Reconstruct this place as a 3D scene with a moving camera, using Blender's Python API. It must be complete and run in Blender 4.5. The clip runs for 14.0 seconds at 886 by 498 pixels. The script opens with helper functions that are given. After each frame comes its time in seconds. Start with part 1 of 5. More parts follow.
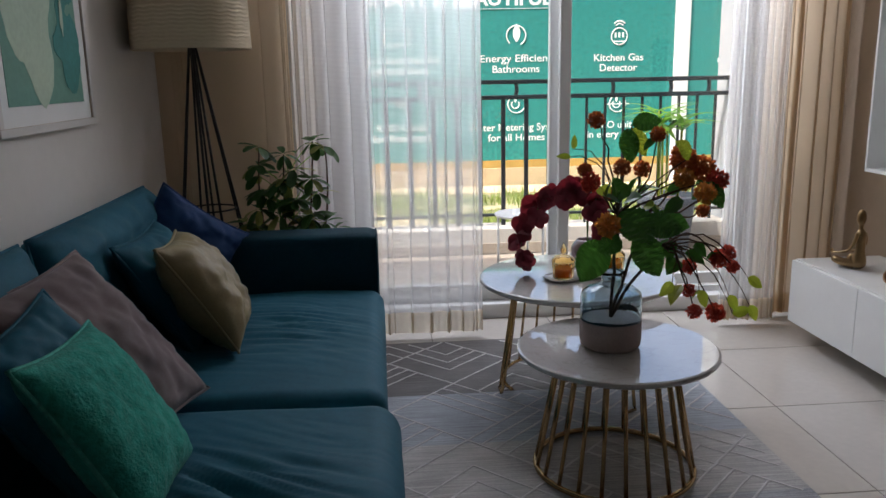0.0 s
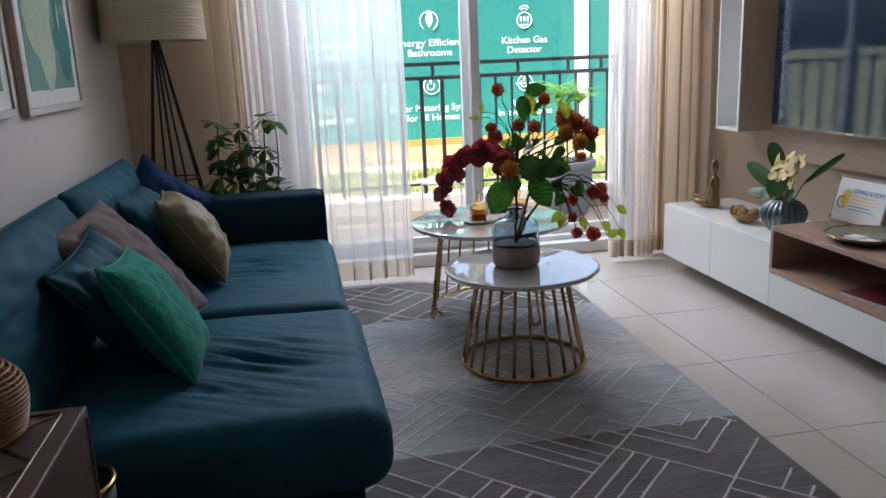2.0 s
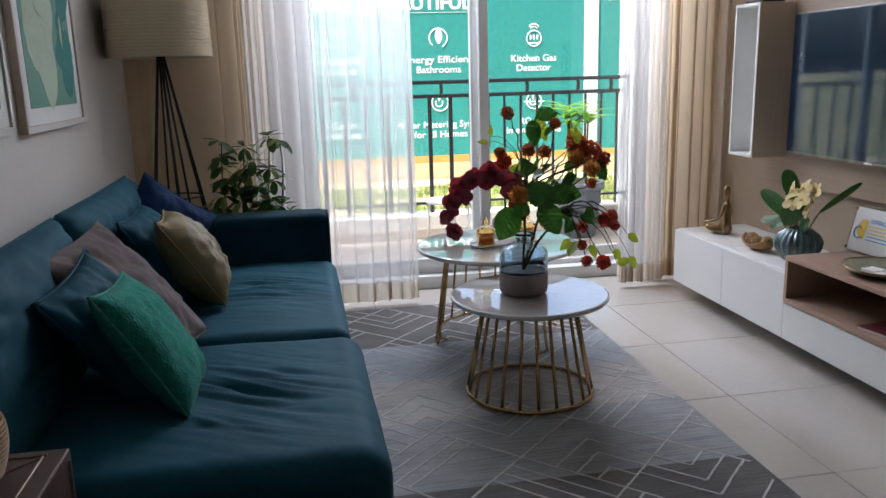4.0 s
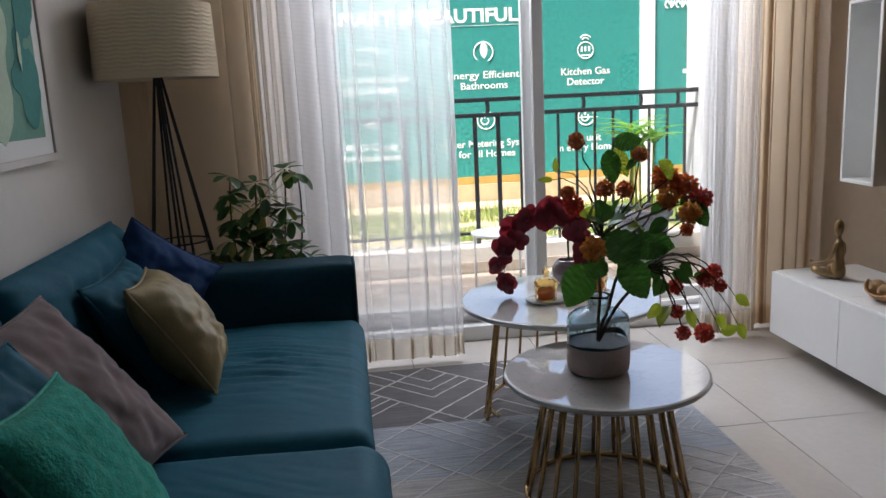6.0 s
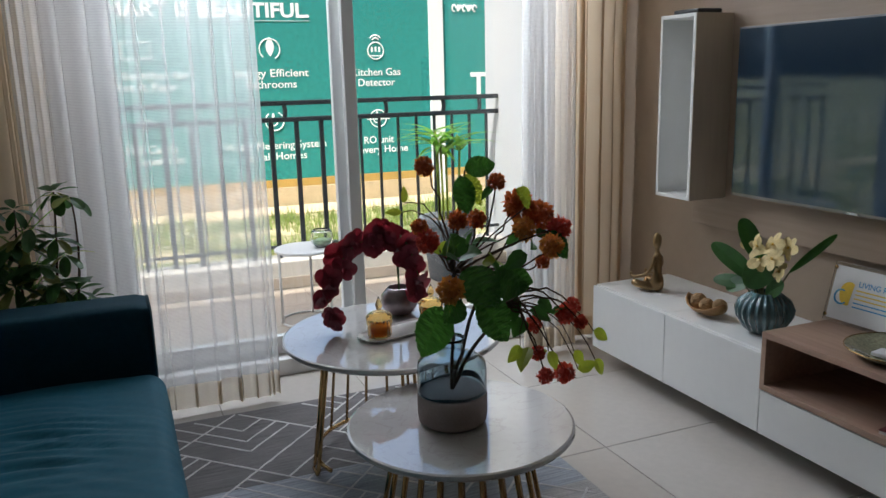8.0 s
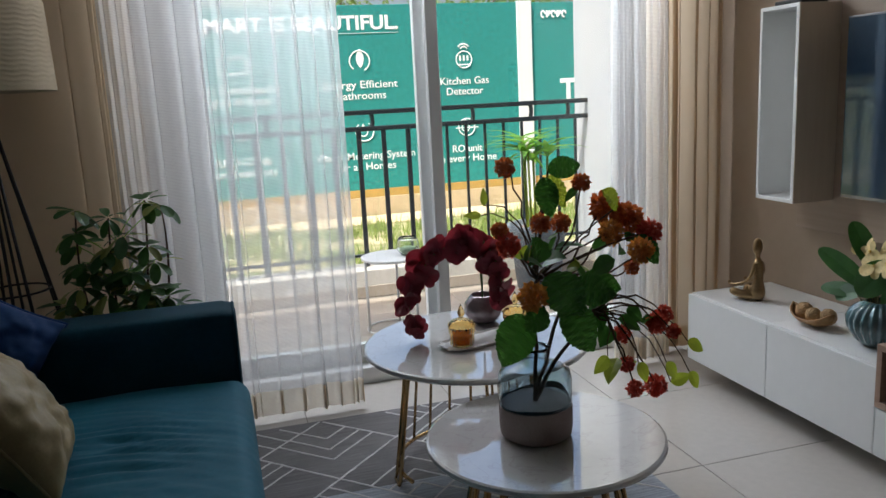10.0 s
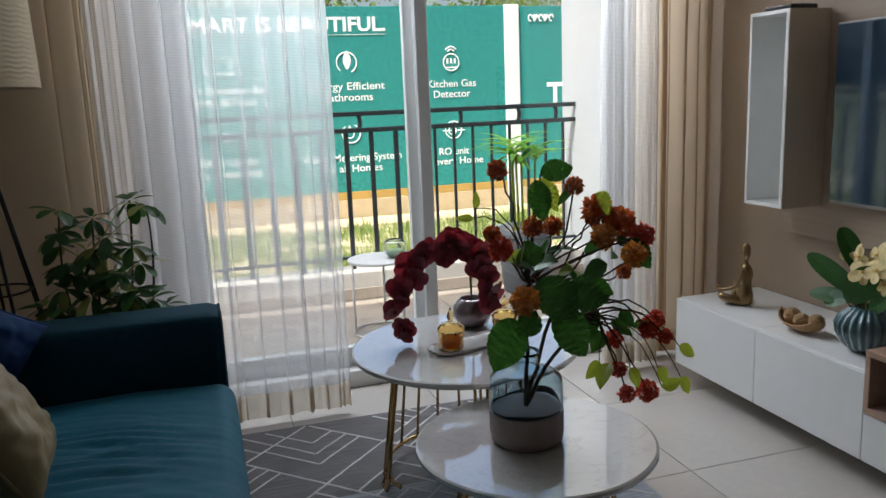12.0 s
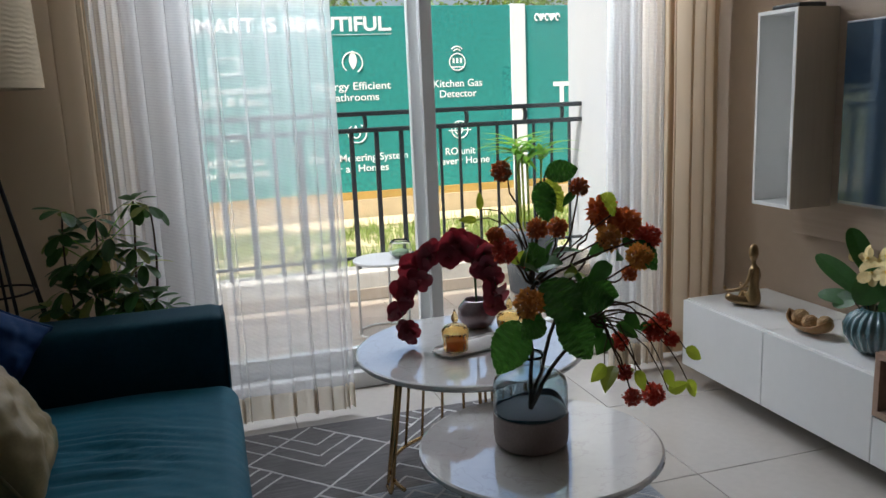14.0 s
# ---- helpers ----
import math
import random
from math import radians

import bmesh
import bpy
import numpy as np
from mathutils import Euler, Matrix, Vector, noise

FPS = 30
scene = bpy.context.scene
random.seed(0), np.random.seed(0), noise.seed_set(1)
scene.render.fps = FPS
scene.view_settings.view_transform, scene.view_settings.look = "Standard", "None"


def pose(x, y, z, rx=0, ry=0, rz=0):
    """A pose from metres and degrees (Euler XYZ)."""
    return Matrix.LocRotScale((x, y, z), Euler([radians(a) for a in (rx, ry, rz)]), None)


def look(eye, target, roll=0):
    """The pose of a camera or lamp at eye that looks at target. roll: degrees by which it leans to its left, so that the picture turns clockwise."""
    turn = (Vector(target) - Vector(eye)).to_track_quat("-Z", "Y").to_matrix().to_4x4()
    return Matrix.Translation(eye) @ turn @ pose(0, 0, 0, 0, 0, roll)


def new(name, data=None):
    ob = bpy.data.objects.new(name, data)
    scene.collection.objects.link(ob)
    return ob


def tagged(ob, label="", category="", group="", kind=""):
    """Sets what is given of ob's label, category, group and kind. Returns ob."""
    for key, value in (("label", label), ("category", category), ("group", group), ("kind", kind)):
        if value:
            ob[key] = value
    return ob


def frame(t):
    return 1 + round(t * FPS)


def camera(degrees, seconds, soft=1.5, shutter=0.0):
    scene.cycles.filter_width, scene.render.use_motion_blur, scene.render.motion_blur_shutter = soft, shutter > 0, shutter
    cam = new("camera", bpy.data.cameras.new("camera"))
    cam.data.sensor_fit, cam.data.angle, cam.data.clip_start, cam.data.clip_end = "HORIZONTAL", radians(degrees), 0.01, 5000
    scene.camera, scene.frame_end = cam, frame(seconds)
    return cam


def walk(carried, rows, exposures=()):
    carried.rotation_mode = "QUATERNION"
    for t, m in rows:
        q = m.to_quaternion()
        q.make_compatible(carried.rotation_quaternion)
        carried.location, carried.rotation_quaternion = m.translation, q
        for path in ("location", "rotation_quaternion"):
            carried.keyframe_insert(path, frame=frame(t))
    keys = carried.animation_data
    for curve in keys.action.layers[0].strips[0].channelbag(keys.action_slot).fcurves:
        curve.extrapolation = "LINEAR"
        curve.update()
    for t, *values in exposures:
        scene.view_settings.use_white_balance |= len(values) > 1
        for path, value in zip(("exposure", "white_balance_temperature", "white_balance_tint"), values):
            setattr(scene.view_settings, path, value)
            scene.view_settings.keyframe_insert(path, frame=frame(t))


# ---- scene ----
cam = camera(58.9, 14.0)
PATH = [
    (0, (0.175, 0.627, 1.206), (0.327, 2.573, 0.774), -1.1),
    (0.5, (0.123, 0.408, 1.227), (0.26, 2.369, 0.855), 0.2),
    (1, (0.019, 0.181, 1.217), (0.267, 2.106, 0.736), -3.0),
    (1.5, (0.025, 0.032, 1.222), (0.327, 1.959, 0.781), -1.3),
    (2, (0.037, -0.027, 1.198), (0.386, 1.884, 0.724), -2.4),
    (2.5, (0.034, -0.046, 1.21), (0.313, 1.887, 0.779), -3.2),
    (3, (0.057, -0.052, 1.218), (0.35, 1.876, 0.774), -2.5),
    (3.2, (0.061, -0.045, 1.207), (0.367, 1.882, 0.766), -2.3),
    (5.3, (0.034, 0.434, 1.256), (0.388, 2.353, 0.819), -1.1),
    (5.5, (0.058, 0.516, 1.246), (0.362, 2.444, 0.81), -1.9),
    (6, (0.156, 0.696, 1.231), (0.38, 2.643, 0.835), -2.7),
    (6.5, (0.212, 0.789, 1.23), (0.498, 2.725, 0.821), -2.3),
    (6.6, (0.22, 0.801, 1.236), (0.557, 2.728, 0.819), -1.6),
    (7, (0.166, 0.909, 1.253), (0.812, 2.766, 0.888), -0.5),
    (7.5, (0.093, 1.02, 1.274), (0.815, 2.843, 0.882), -1.4),
    (8, (0.095, 1.055, 1.281), (0.844, 2.861, 0.858), -1.4),
    (8.5, (0.121, 1.074, 1.266), (0.795, 2.905, 0.827), -1.7),
    (8.7, (0.14, 1.079, 1.264), (0.732, 2.943, 0.846), -2.0),
    (11, (0.141, 1.131, 1.247), (0.67, 3.021, 0.86), -3.0),
    (11.5, (0.137, 1.136, 1.246), (0.695, 3.016, 0.854), -2.4),
    (12, (0.132, 1.135, 1.251), (0.704, 3.013, 0.866), -2.3),
    (12.5, (0.127, 1.142, 1.251), (0.67, 3.031, 0.879), -1.6),
    (13, (0.128, 1.135, 1.252), (0.675, 3.028, 0.906), -2.2),
    (13.5, (0.144, 1.144, 1.257), (0.687, 3.03, 0.874), -3.1),
    (14, (0.145, 1.15, 1.252), (0.7, 3.032, 0.867), -2.4),
]
walk(cam, [(t, look(eye, target, roll)) for t, eye, target, roll in PATH],
     [(0.0, 1.1, 6350, 15), (1.0, 1.45, 6200, 15), (2.0, 1.65, 6150, 15), (3.2, 1.65, 6150, 15), (5.3, 1.4, 6250, 15), (6.5, 1.25, 6350, 15), (7.5, 1.02, 6220, 10), (14.0, 1.02, 6230, 10)])

# ---- world, sun and window light ----
world = bpy.data.worlds.new("sky")
scene.world = world
world.use_nodes = True
wn = world.node_tree
bg = wn.nodes["Background"]
sky = wn.nodes.new("ShaderNodeTexSky")
sky.sky_type = "NISHITA"
sky.sun_disc = False
sky.sun_elevation = radians(63)
sky.sun_rotation = radians(241)
sky.dust_density = 7.0
wn.links.new(sky.outputs["Color"], bg.inputs["Color"])
bg.inputs["Strength"].default_value = 0.15
sun = new("sun", bpy.data.lights.new("sun", "SUN"))
sun.data.energy, sun.data.angle, sun.data.color = 3.6, radians(0.5), (1.0, 0.95, 0.86)
sun.matrix_world = look((0, 0, 10), (0.42, 0.27, 9.0))
win = new("window_light", bpy.data.lights.new("window_light", "AREA"))
win.data.shape, win.data.size, win.data.size_y = "RECTANGLE", 2.0, 0.72
win.data.energy, win.data.color = 17.5, (0.925, 0.965, 1.03)
win.matrix_world = look((1.07, 4.98, 2.30), (1.0, 3.4, 0.0))


# ---- materials ----
def mat(name, base, rough=0.6, metal=0.0, var=0.12, scale=8.0, bump=0.0, bump_scale=60.0, sheen=0.0, coat=0.0, spec=0.5, random=0.0):
    """A plain surface: colour varied at two scales, fine relief."""
    m = bpy.data.materials.new(name)
    m.use_nodes = True
    t = m.node_tree
    b = t.nodes["Principled BSDF"]
    co = t.nodes.new("ShaderNodeTexCoord")
    n1, n2 = t.nodes.new("ShaderNodeTexNoise"), t.nodes.new("ShaderNodeTexNoise")
    for n, s in ((n1, scale), (n2, scale * 14)):
        n.inputs["Scale"].default_value, n.inputs["Detail"].default_value = s, 4
        t.links.new(co.outputs["Object"], n.inputs["Vector"])
    add = t.nodes.new("ShaderNodeMath")
    add.operation = "ADD"
    t.links.new(n1.outputs["Fac"], add.inputs[0])
    t.links.new(n2.outputs["Fac"], add.inputs[1])
    last = add.outputs[0]
    if random:
        inf, mul, ad2 = t.nodes.new("ShaderNodeObjectInfo"), t.nodes.new("ShaderNodeMath"), t.nodes.new("ShaderNodeMath")
        mul.operation, mul.inputs[1].default_value = "MULTIPLY_ADD", random
        mul.inputs[2].default_value = -random / 2
        ad2.operation = "ADD"
        t.links.new(inf.outputs["Random"], mul.inputs[0])
        t.links.new(mul.outputs[0], ad2.inputs[0])
        t.links.new(last, ad2.inputs[1])
        last = ad2.outputs[0]
    ramp = t.nodes.new("ShaderNodeMapRange")
    ramp.inputs["From Min"].default_value, ramp.inputs["From Max"].default_value = 0.6, 1.4
    ramp.inputs["To Min"].default_value, ramp.inputs["To Max"].default_value = 1 - var, 1 + var
    t.links.new(last, ramp.inputs["Value"])
    mix = t.nodes.new("ShaderNodeVectorMath")
    mix.operation = "SCALE"
    mix.inputs[0].default_value = base
    t.links.new(ramp.outputs["Result"], mix.inputs["Scale"])
    t.links.new(mix.outputs[0], b.inputs["Base Color"])
    b.inputs["Roughness"].default_value, b.inputs["Metallic"].default_value = rough, metal
    b.inputs["Sheen Weight"].default_value, b.inputs["Coat Weight"].default_value = sheen, coat
    b.inputs["Specular IOR Level"].default_value = spec
    if bump:
        bn, bp = t.nodes.new("ShaderNodeTexNoise"), t.nodes.new("ShaderNodeBump")
        bn.inputs["Scale"].default_value, bn.inputs["Detail"].default_value = bump_scale, 3
        t.links.new(co.outputs["Object"], bn.inputs["Vector"])
        bp.inputs["Strength"].default_value, bp.inputs["Distance"].default_value = bump, 0.004
        t.links.new(bn.outputs["Fac"], bp.inputs["Height"])
        t.links.new(bp.outputs["Normal"], b.inputs["Normal"])
    return m


def node_of(m, kind):
    return next(n for n in m.node_tree.nodes if n.bl_idname == kind)


def glass(name, tint, rough=0.0, ior=1.45):
    m = bpy.data.materials.new(name)
    m.use_nodes = True
    b = m.node_tree.nodes["Principled BSDF"]
    b.inputs["Base Color"].default_value = (*tint, 1)
    b.inputs["Roughness"].default_value, b.inputs["IOR"].default_value = rough, ior
    b.inputs["Transmission Weight"].default_value = 1.0
    return m


def cloth_sheer(name, base, clear):
    """Thin curtain cloth: part see-through, part translucent, with a fine weave."""
    m = bpy.data.materials.new(name)
    m.use_nodes = True
    t = m.node_tree
    t.nodes.remove(t.nodes["Principled BSDF"])
    out = t.nodes["Material Output"]
    dif, trl, tra = (t.nodes.new(k) for k in ("ShaderNodeBsdfDiffuse", "ShaderNodeBsdfTranslucent", "ShaderNodeBsdfTransparent"))
    co, wave, noi = t.nodes.new("ShaderNodeTexCoord"), t.nodes.new("ShaderNodeTexWave"), t.nodes.new("ShaderNodeTexNoise")
    wave.bands_direction, wave.inputs["Scale"].default_value = "Z", 60.0
    wave.inputs["Distortion"].default_value = 1.0
    noi.inputs["Scale"].default_value = 240.0
    t.links.new(co.outputs["Object"], wave.inputs["Vector"])
    t.links.new(co.outputs["Object"], noi.inputs["Vector"])
    mul = t.nodes.new("ShaderNodeMath")
    mul.operation = "MULTIPLY"
    t.links.new(wave.outputs["Fac"], mul.inputs[0])
    t.links.new(noi.outputs["Fac"], mul.inputs[1])
    rng = t.nodes.new("ShaderNodeMapRange")
    rng.inputs["To Min"].default_value, rng.inputs["To Max"].default_value = clear - 0.12, clear + 0.16
    t.links.new(mul.outputs[0], rng.inputs["Value"])
    for n in (dif, trl):
        n.inputs["Color"].default_value = (*base, 1)
    a, b = t.nodes.new("ShaderNodeMixShader"), t.nodes.new("ShaderNodeMixShader")
    a.inputs["Fac"].default_value = 0.68
    t.links.new(dif.outputs[0], a.inputs[1])
    t.links.new(trl.outputs[0], a.inputs[2])
    t.links.new(rng.outputs["Result"], b.inputs["Fac"])
    t.links.new(a.outputs[0], b.inputs[1])
    t.links.new(tra.outputs[0], b.inputs[2])
    t.links.new(b.outputs[0], out.inputs["Surface"])
    return m


def marble(name):
    m = mat(name, (0.60, 0.585, 0.57), 0.025, var=0.05, scale=3.0, coat=1.0)
    t = m.node_tree
    co = node_of(m, "ShaderNodeTexCoord")
    t.nodes["Principled BSDF"].inputs["Coat IOR"].default_value = 2.6
    w = t.nodes.new("ShaderNodeTexNoise")
    w.inputs["Scale"].default_value, w.inputs["Detail"].default_value, w.inputs["Distortion"].default_value = 5.0, 6, 2.0
    t.links.new(co.outputs["Object"], w.inputs["Vector"])
    r = t.nodes.new("ShaderNodeValToRGB")
    r.color_ramp.elements[0].position, r.color_ramp.elements[0].color = 0.485, (1, 1, 1, 1)
    r.color_ramp.elements[1].position, r.color_ramp.elements[1].color = 0.5, (0.88, 0.87, 0.86, 1)
    e = r.color_ramp.elements.new(0.515)
    e.color = (1, 1, 1, 1)
    t.links.new(w.outputs["Fac"], r.inputs["Fac"])
    mx = t.nodes.new("ShaderNodeVectorMath")
    mx.operation = "MULTIPLY"
    b = t.nodes["Principled BSDF"]
    src = b.inputs["Base Color"].links[0].from_socket
    t.links.new(src, mx.inputs[0])
    t.links.new(r.outputs["Color"], mx.inputs[1])
    t.links.new(mx.outputs[0], b.inputs["Base Color"])
    return m


def wood(name, a, b_, rough=0.45, stretch=(2, 30, 30), scale=2.0):
    m = mat(name, a, rough, var=0.1, scale=6, bump=0.05, bump_scale=120)
    t = m.node_tree
    co = node_of(m, "ShaderNodeTexCoord")
    mp, n, r = t.nodes.new("ShaderNodeMapping"), t.nodes.new("ShaderNodeTexNoise"), t.nodes.new("ShaderNodeValToRGB")
    mp.inputs["Scale"].default_value = stretch
    n.inputs["Scale"].default_value, n.inputs["Detail"].default_value = scale, 6
    t.links.new(co.outputs["Object"], mp.inputs["Vector"])
    t.links.new(mp.outputs[0], n.inputs["Vector"])
    t.links.new(n.outputs["Fac"], r.inputs["Fac"])
    r.color_ramp.elements[0].position, r.color_ramp.elements[0].color = 0.3, (*b_, 1)
    r.color_ramp.elements[1].position, r.color_ramp.elements[1].color = 0.7, (*a, 1)
    t.links.new(r.outputs["Color"], t.nodes["Principled BSDF"].inputs["Base Color"])
    return m


M_WALL = mat("wall paint", (0.72, 0.675, 0.63), 0.75, var=0.03, scale=1.5, bump=0.08, bump_scale=90)
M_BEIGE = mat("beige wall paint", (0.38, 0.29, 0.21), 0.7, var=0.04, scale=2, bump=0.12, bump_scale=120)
M_CEIL = mat("ceiling paint", (0.74, 0.73, 0.71), 0.85, var=0.02, scale=2)
M_TILE = mat("polished floor tile", (0.54, 0.50, 0.45), 0.06, var=0.05, scale=2.5, random=0.3)
M_GROUT = mat("floor grout", (0.22, 0.2, 0.18), 0.9, var=0.1)
M_BALT = mat("balcony tile", (0.32, 0.27, 0.22), 0.35, var=0.08, scale=3, random=0.3)
M_LEDGE = mat("ledge paint", (0.46, 0.43, 0.385), 0.6, var=0.05, scale=4)
M_UPVC = mat("white window frame", (0.8, 0.8, 0.79), 0.3, var=0.02)
M_RAIL = mat("dark painted steel", (0.014, 0.018, 0.022), 0.4, var=0.15)
M_WHITE = mat("white lacquer", (0.82, 0.82, 0.8), 0.28, var=0.02, scale=2)
M_OAK = wood("pale oak veneer", (0.45, 0.30, 0.22), (0.36, 0.235, 0.17), 0.4, (30, 2, 30))
M_PANEL = wood("light wall panel", (0.40, 0.30, 0.22), (0.355, 0.265, 0.19), 0.5, (30, 1.5, 30))
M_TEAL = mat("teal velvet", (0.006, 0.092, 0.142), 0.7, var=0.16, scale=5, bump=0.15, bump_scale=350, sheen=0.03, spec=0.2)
# same velvet with shade put into its colour, for base, arm and backrest
M_TEAL_SHADED = mat("shade-darkened teal velvet", (0.006, 0.04, 0.062), 0.8, var=0.14, scale=5, bump=0.12, bump_scale=350, sheen=0.02, spec=0.15)
M_NAVY = mat("navy velvet", (0.010, 0.042, 0.135), 0.75, var=0.15, scale=7, bump=0.1, bump_scale=300, sheen=0.03, spec=0.2)
M_GREEN = mat("emerald chenille", (0.02, 0.27, 0.21), 0.9, var=0.45, scale=60, bump=1.0, bump_scale=150, sheen=0.08, spec=0.2)
M_PIPE = mat("pale emerald cord", (0.05, 0.34, 0.27), 0.9, var=0.5, scale=120, bump=0.8, bump_scale=300)
M_MAUVE = mat("mauve cotton", (0.17, 0.125, 0.125), 0.85, var=0.1, scale=6, bump=0.15, bump_scale=260, sheen=0.2, spec=0.2)
M_OLIVE = mat("olive gold silk", (0.25, 0.185, 0.08), 0.55, var=0.15, scale=9, bump=0.25, bump_scale=50, sheen=0.05)
M_GOLD = mat("brushed gold steel", (0.56, 0.36, 0.16), 0.2, 1.0, var=0.1, scale=20)
M_BRONZE = mat("bronze", (0.30, 0.20, 0.10), 0.35, 0.9, var=0.2, scale=14)
M_MARBLE = marble("white marble")
M_TVB = mat("black plastic", (0.012, 0.012, 0.013), 0.35, var=0.1)
M_SCREEN = mat("dark glossy screen", (0.014, 0.030, 0.056), 0.05, var=0.05, spec=0.8)
M_SCREEN.node_tree.nodes["Principled BSDF"].inputs["Specular Tint"].default_value = (0.6, 0.82, 1.0, 1)
M_SCREEN.node_tree.nodes["Principled BSDF"].inputs["IOR"].default_value = 1.5
M_BEZEL = mat("grey aluminium trim", (0.20, 0.20, 0.21), 0.3, 0.8, var=0.05)
M_BLACK = mat("black iron", (0.02, 0.018, 0.017), 0.5, 0.3, var=0.1)
M_SHEER = cloth_sheer("white sheer voile", (0.88, 0.87, 0.86), 0.57)
M_SHADE = mat("cream linen shade", (0.64, 0.53, 0.37), 0.85, var=0.05, scale=30, bump=0.2, bump_scale=400)
M_DRAPE = cloth_sheer("beige linen drape", (0.74, 0.60, 0.43), -0.05)
M_HEM = cloth_sheer("voile hem", (0.8, 0.72, 0.6), 0.1)
M_TEALSIGN = mat("teal printed hoarding", (0.018, 0.235, 0.215), 0.75, var=0.6, scale=26, bump=1.0, bump_scale=30)
M_LETTER = mat("white print", (0.85, 0.87, 0.87), 0.7, var=0.02)
M_BWALL = mat("white balcony paint", (0.46, 0.475, 0.50), 0.7, var=0.04)
M_YELLOW = mat("ochre base band", (0.42, 0.27, 0.07), 0.8, var=0.15, scale=4)
M_POST = mat("white post paint", (0.74, 0.75, 0.76), 0.7, var=0.04)


def ground_mat():
    m = mat("sandy lawn soil", (0.36, 0.29, 0.17), 0.95, var=0.25, scale=2, bump=0.6, bump_scale=25)
    t = m.node_tree
    co = node_of(m, "ShaderNodeTexCoord")
    n, r = t.nodes.new("ShaderNodeTexNoise"), t.nodes.new("ShaderNodeValToRGB")
    n.inputs["Scale"].default_value, n.inputs["Detail"].default_value = 2.2, 6
    t.links.new(co.outputs["Object"], n.inputs["Vector"])
    t.links.new(n.outputs["Fac"], r.inputs["Fac"])
    r.color_ramp.elements[0].position, r.color_ramp.elements[0].color = 0.42, (0.11, 0.13, 0.035, 1)
    r.color_ramp.elements[1].position, r.color_ramp.elements[1].color = 0.6, (0.40, 0.33, 0.2, 1)
    t.links.new(r.outputs["Color"], t.nodes["Principled BSDF"].inputs["Base Color"])
    return m


M_GROUND = ground_mat()
M_SAND = mat("pale sand path", (0.5, 0.40, 0.25), 0.95, var=0.15, scale=6, bump=0.4, bump_scale=40)
M_GRASS = mat("grass blades", (0.19, 0.26, 0.05), 0.6, var=0.3, scale=3)


# ---- building helpers ----
def link(name, bm, material, parent=None, smooth=False):
    me = bpy.data.meshes.new(name)
    bm.normal_update()
    bm.to_mesh(me)
    bm.free()
    if material:
        me.materials.append(material)
    if smooth:
        me.polygons.foreach_set("use_smooth", [True] * len(me.polygons))
    ob = new(name, me)
    ob.parent = parent
    return ob


def part(name, bm, material, parent, label="", smooth=False):
    ob = link(name, bm, material, parent, smooth)
    if label:
        ob["label"] = label
    return ob


def thing(name, label, category, at=(0, 0, 0), rz=0, group="", kind=""):
    ob = new(name)
    ob.empty_display_size = 0.05
    ob.matrix_basis = pose(*at, 0, 0, rz)
    return tagged(ob, label, category, group, kind)


def structure(name, bm, material, label, category, smooth=False):
    return tagged(link(name, bm, material, None, smooth), label, category, "", "structure")


def box(x0, x1, y0, y1, z0, z1, bevel=0.0, bm=None, seg=2):
    bm = bm or bmesh.new()
    m = Matrix.Translation(((x0 + x1) / 2, (y0 + y1) / 2, (z0 + z1) / 2)) @ Matrix.Diagonal((abs(x1 - x0), abs(y1 - y0), abs(z1 - z0), 1))
    vs = bmesh.ops.create_cube(bm, size=1, matrix=m)["verts"]
    if bevel:
        es = list({e for v in vs for e in v.link_edges})
        bmesh.ops.bevel(bm, geom=es, offset=bevel, segments=seg, profile=0.5, affect="EDGES")
    return bm


def tube(points, r, bm=None, n=8, taper=1.0, close=False):
    """A round rod through points; r at its start, r*taper at its end."""
    bm = bm or bmesh.new()
    pts = [Vector(p) for p in points]
    rings = []
    up = Vector((0.13, 0.27, 0.95))
    cnt = len(pts)
    for i, p in enumerate(pts):
        if close:
            d = (pts[(i + 1) % cnt] - pts[i - 1]).normalized()
        else:
            d = (pts[min(i + 1, cnt - 1)] - pts[max(i - 1, 0)]).normalized()
        a = d.cross(up)
        if a.length < 1e-3:
            a = d.cross(Vector((1, 0, 0)))
        a.normalize()
        b = d.cross(a)
        rr = r * (1 + (taper - 1) * i / max(cnt - 1, 1))
        rings.append([bm.verts.new(p + rr * (math.cos(k * math.tau / n) * a + math.sin(k * math.tau / n) * b)) for k in range(n)])
    pairs = list(zip(rings, rings[1:])) + ([(rings[-1], rings[0])] if close else [])
    for q, w in pairs:
        for k in range(n):
            bm.faces.new((q[k], q[(k + 1) % n], w[(k + 1) % n], w[k]))
    if not close:
        bm.faces.new(rings[0][::-1])
        bm.faces.new(rings[-1])
    return bm


def ring_points(x, y, z, r, n=48, a0=0.0, a1=math.tau):
    return [(x + r * math.cos(a0 + (a1 - a0) * k / n), y + r * math.sin(a0 + (a1 - a0) * k / n), z) for k in range(n)]


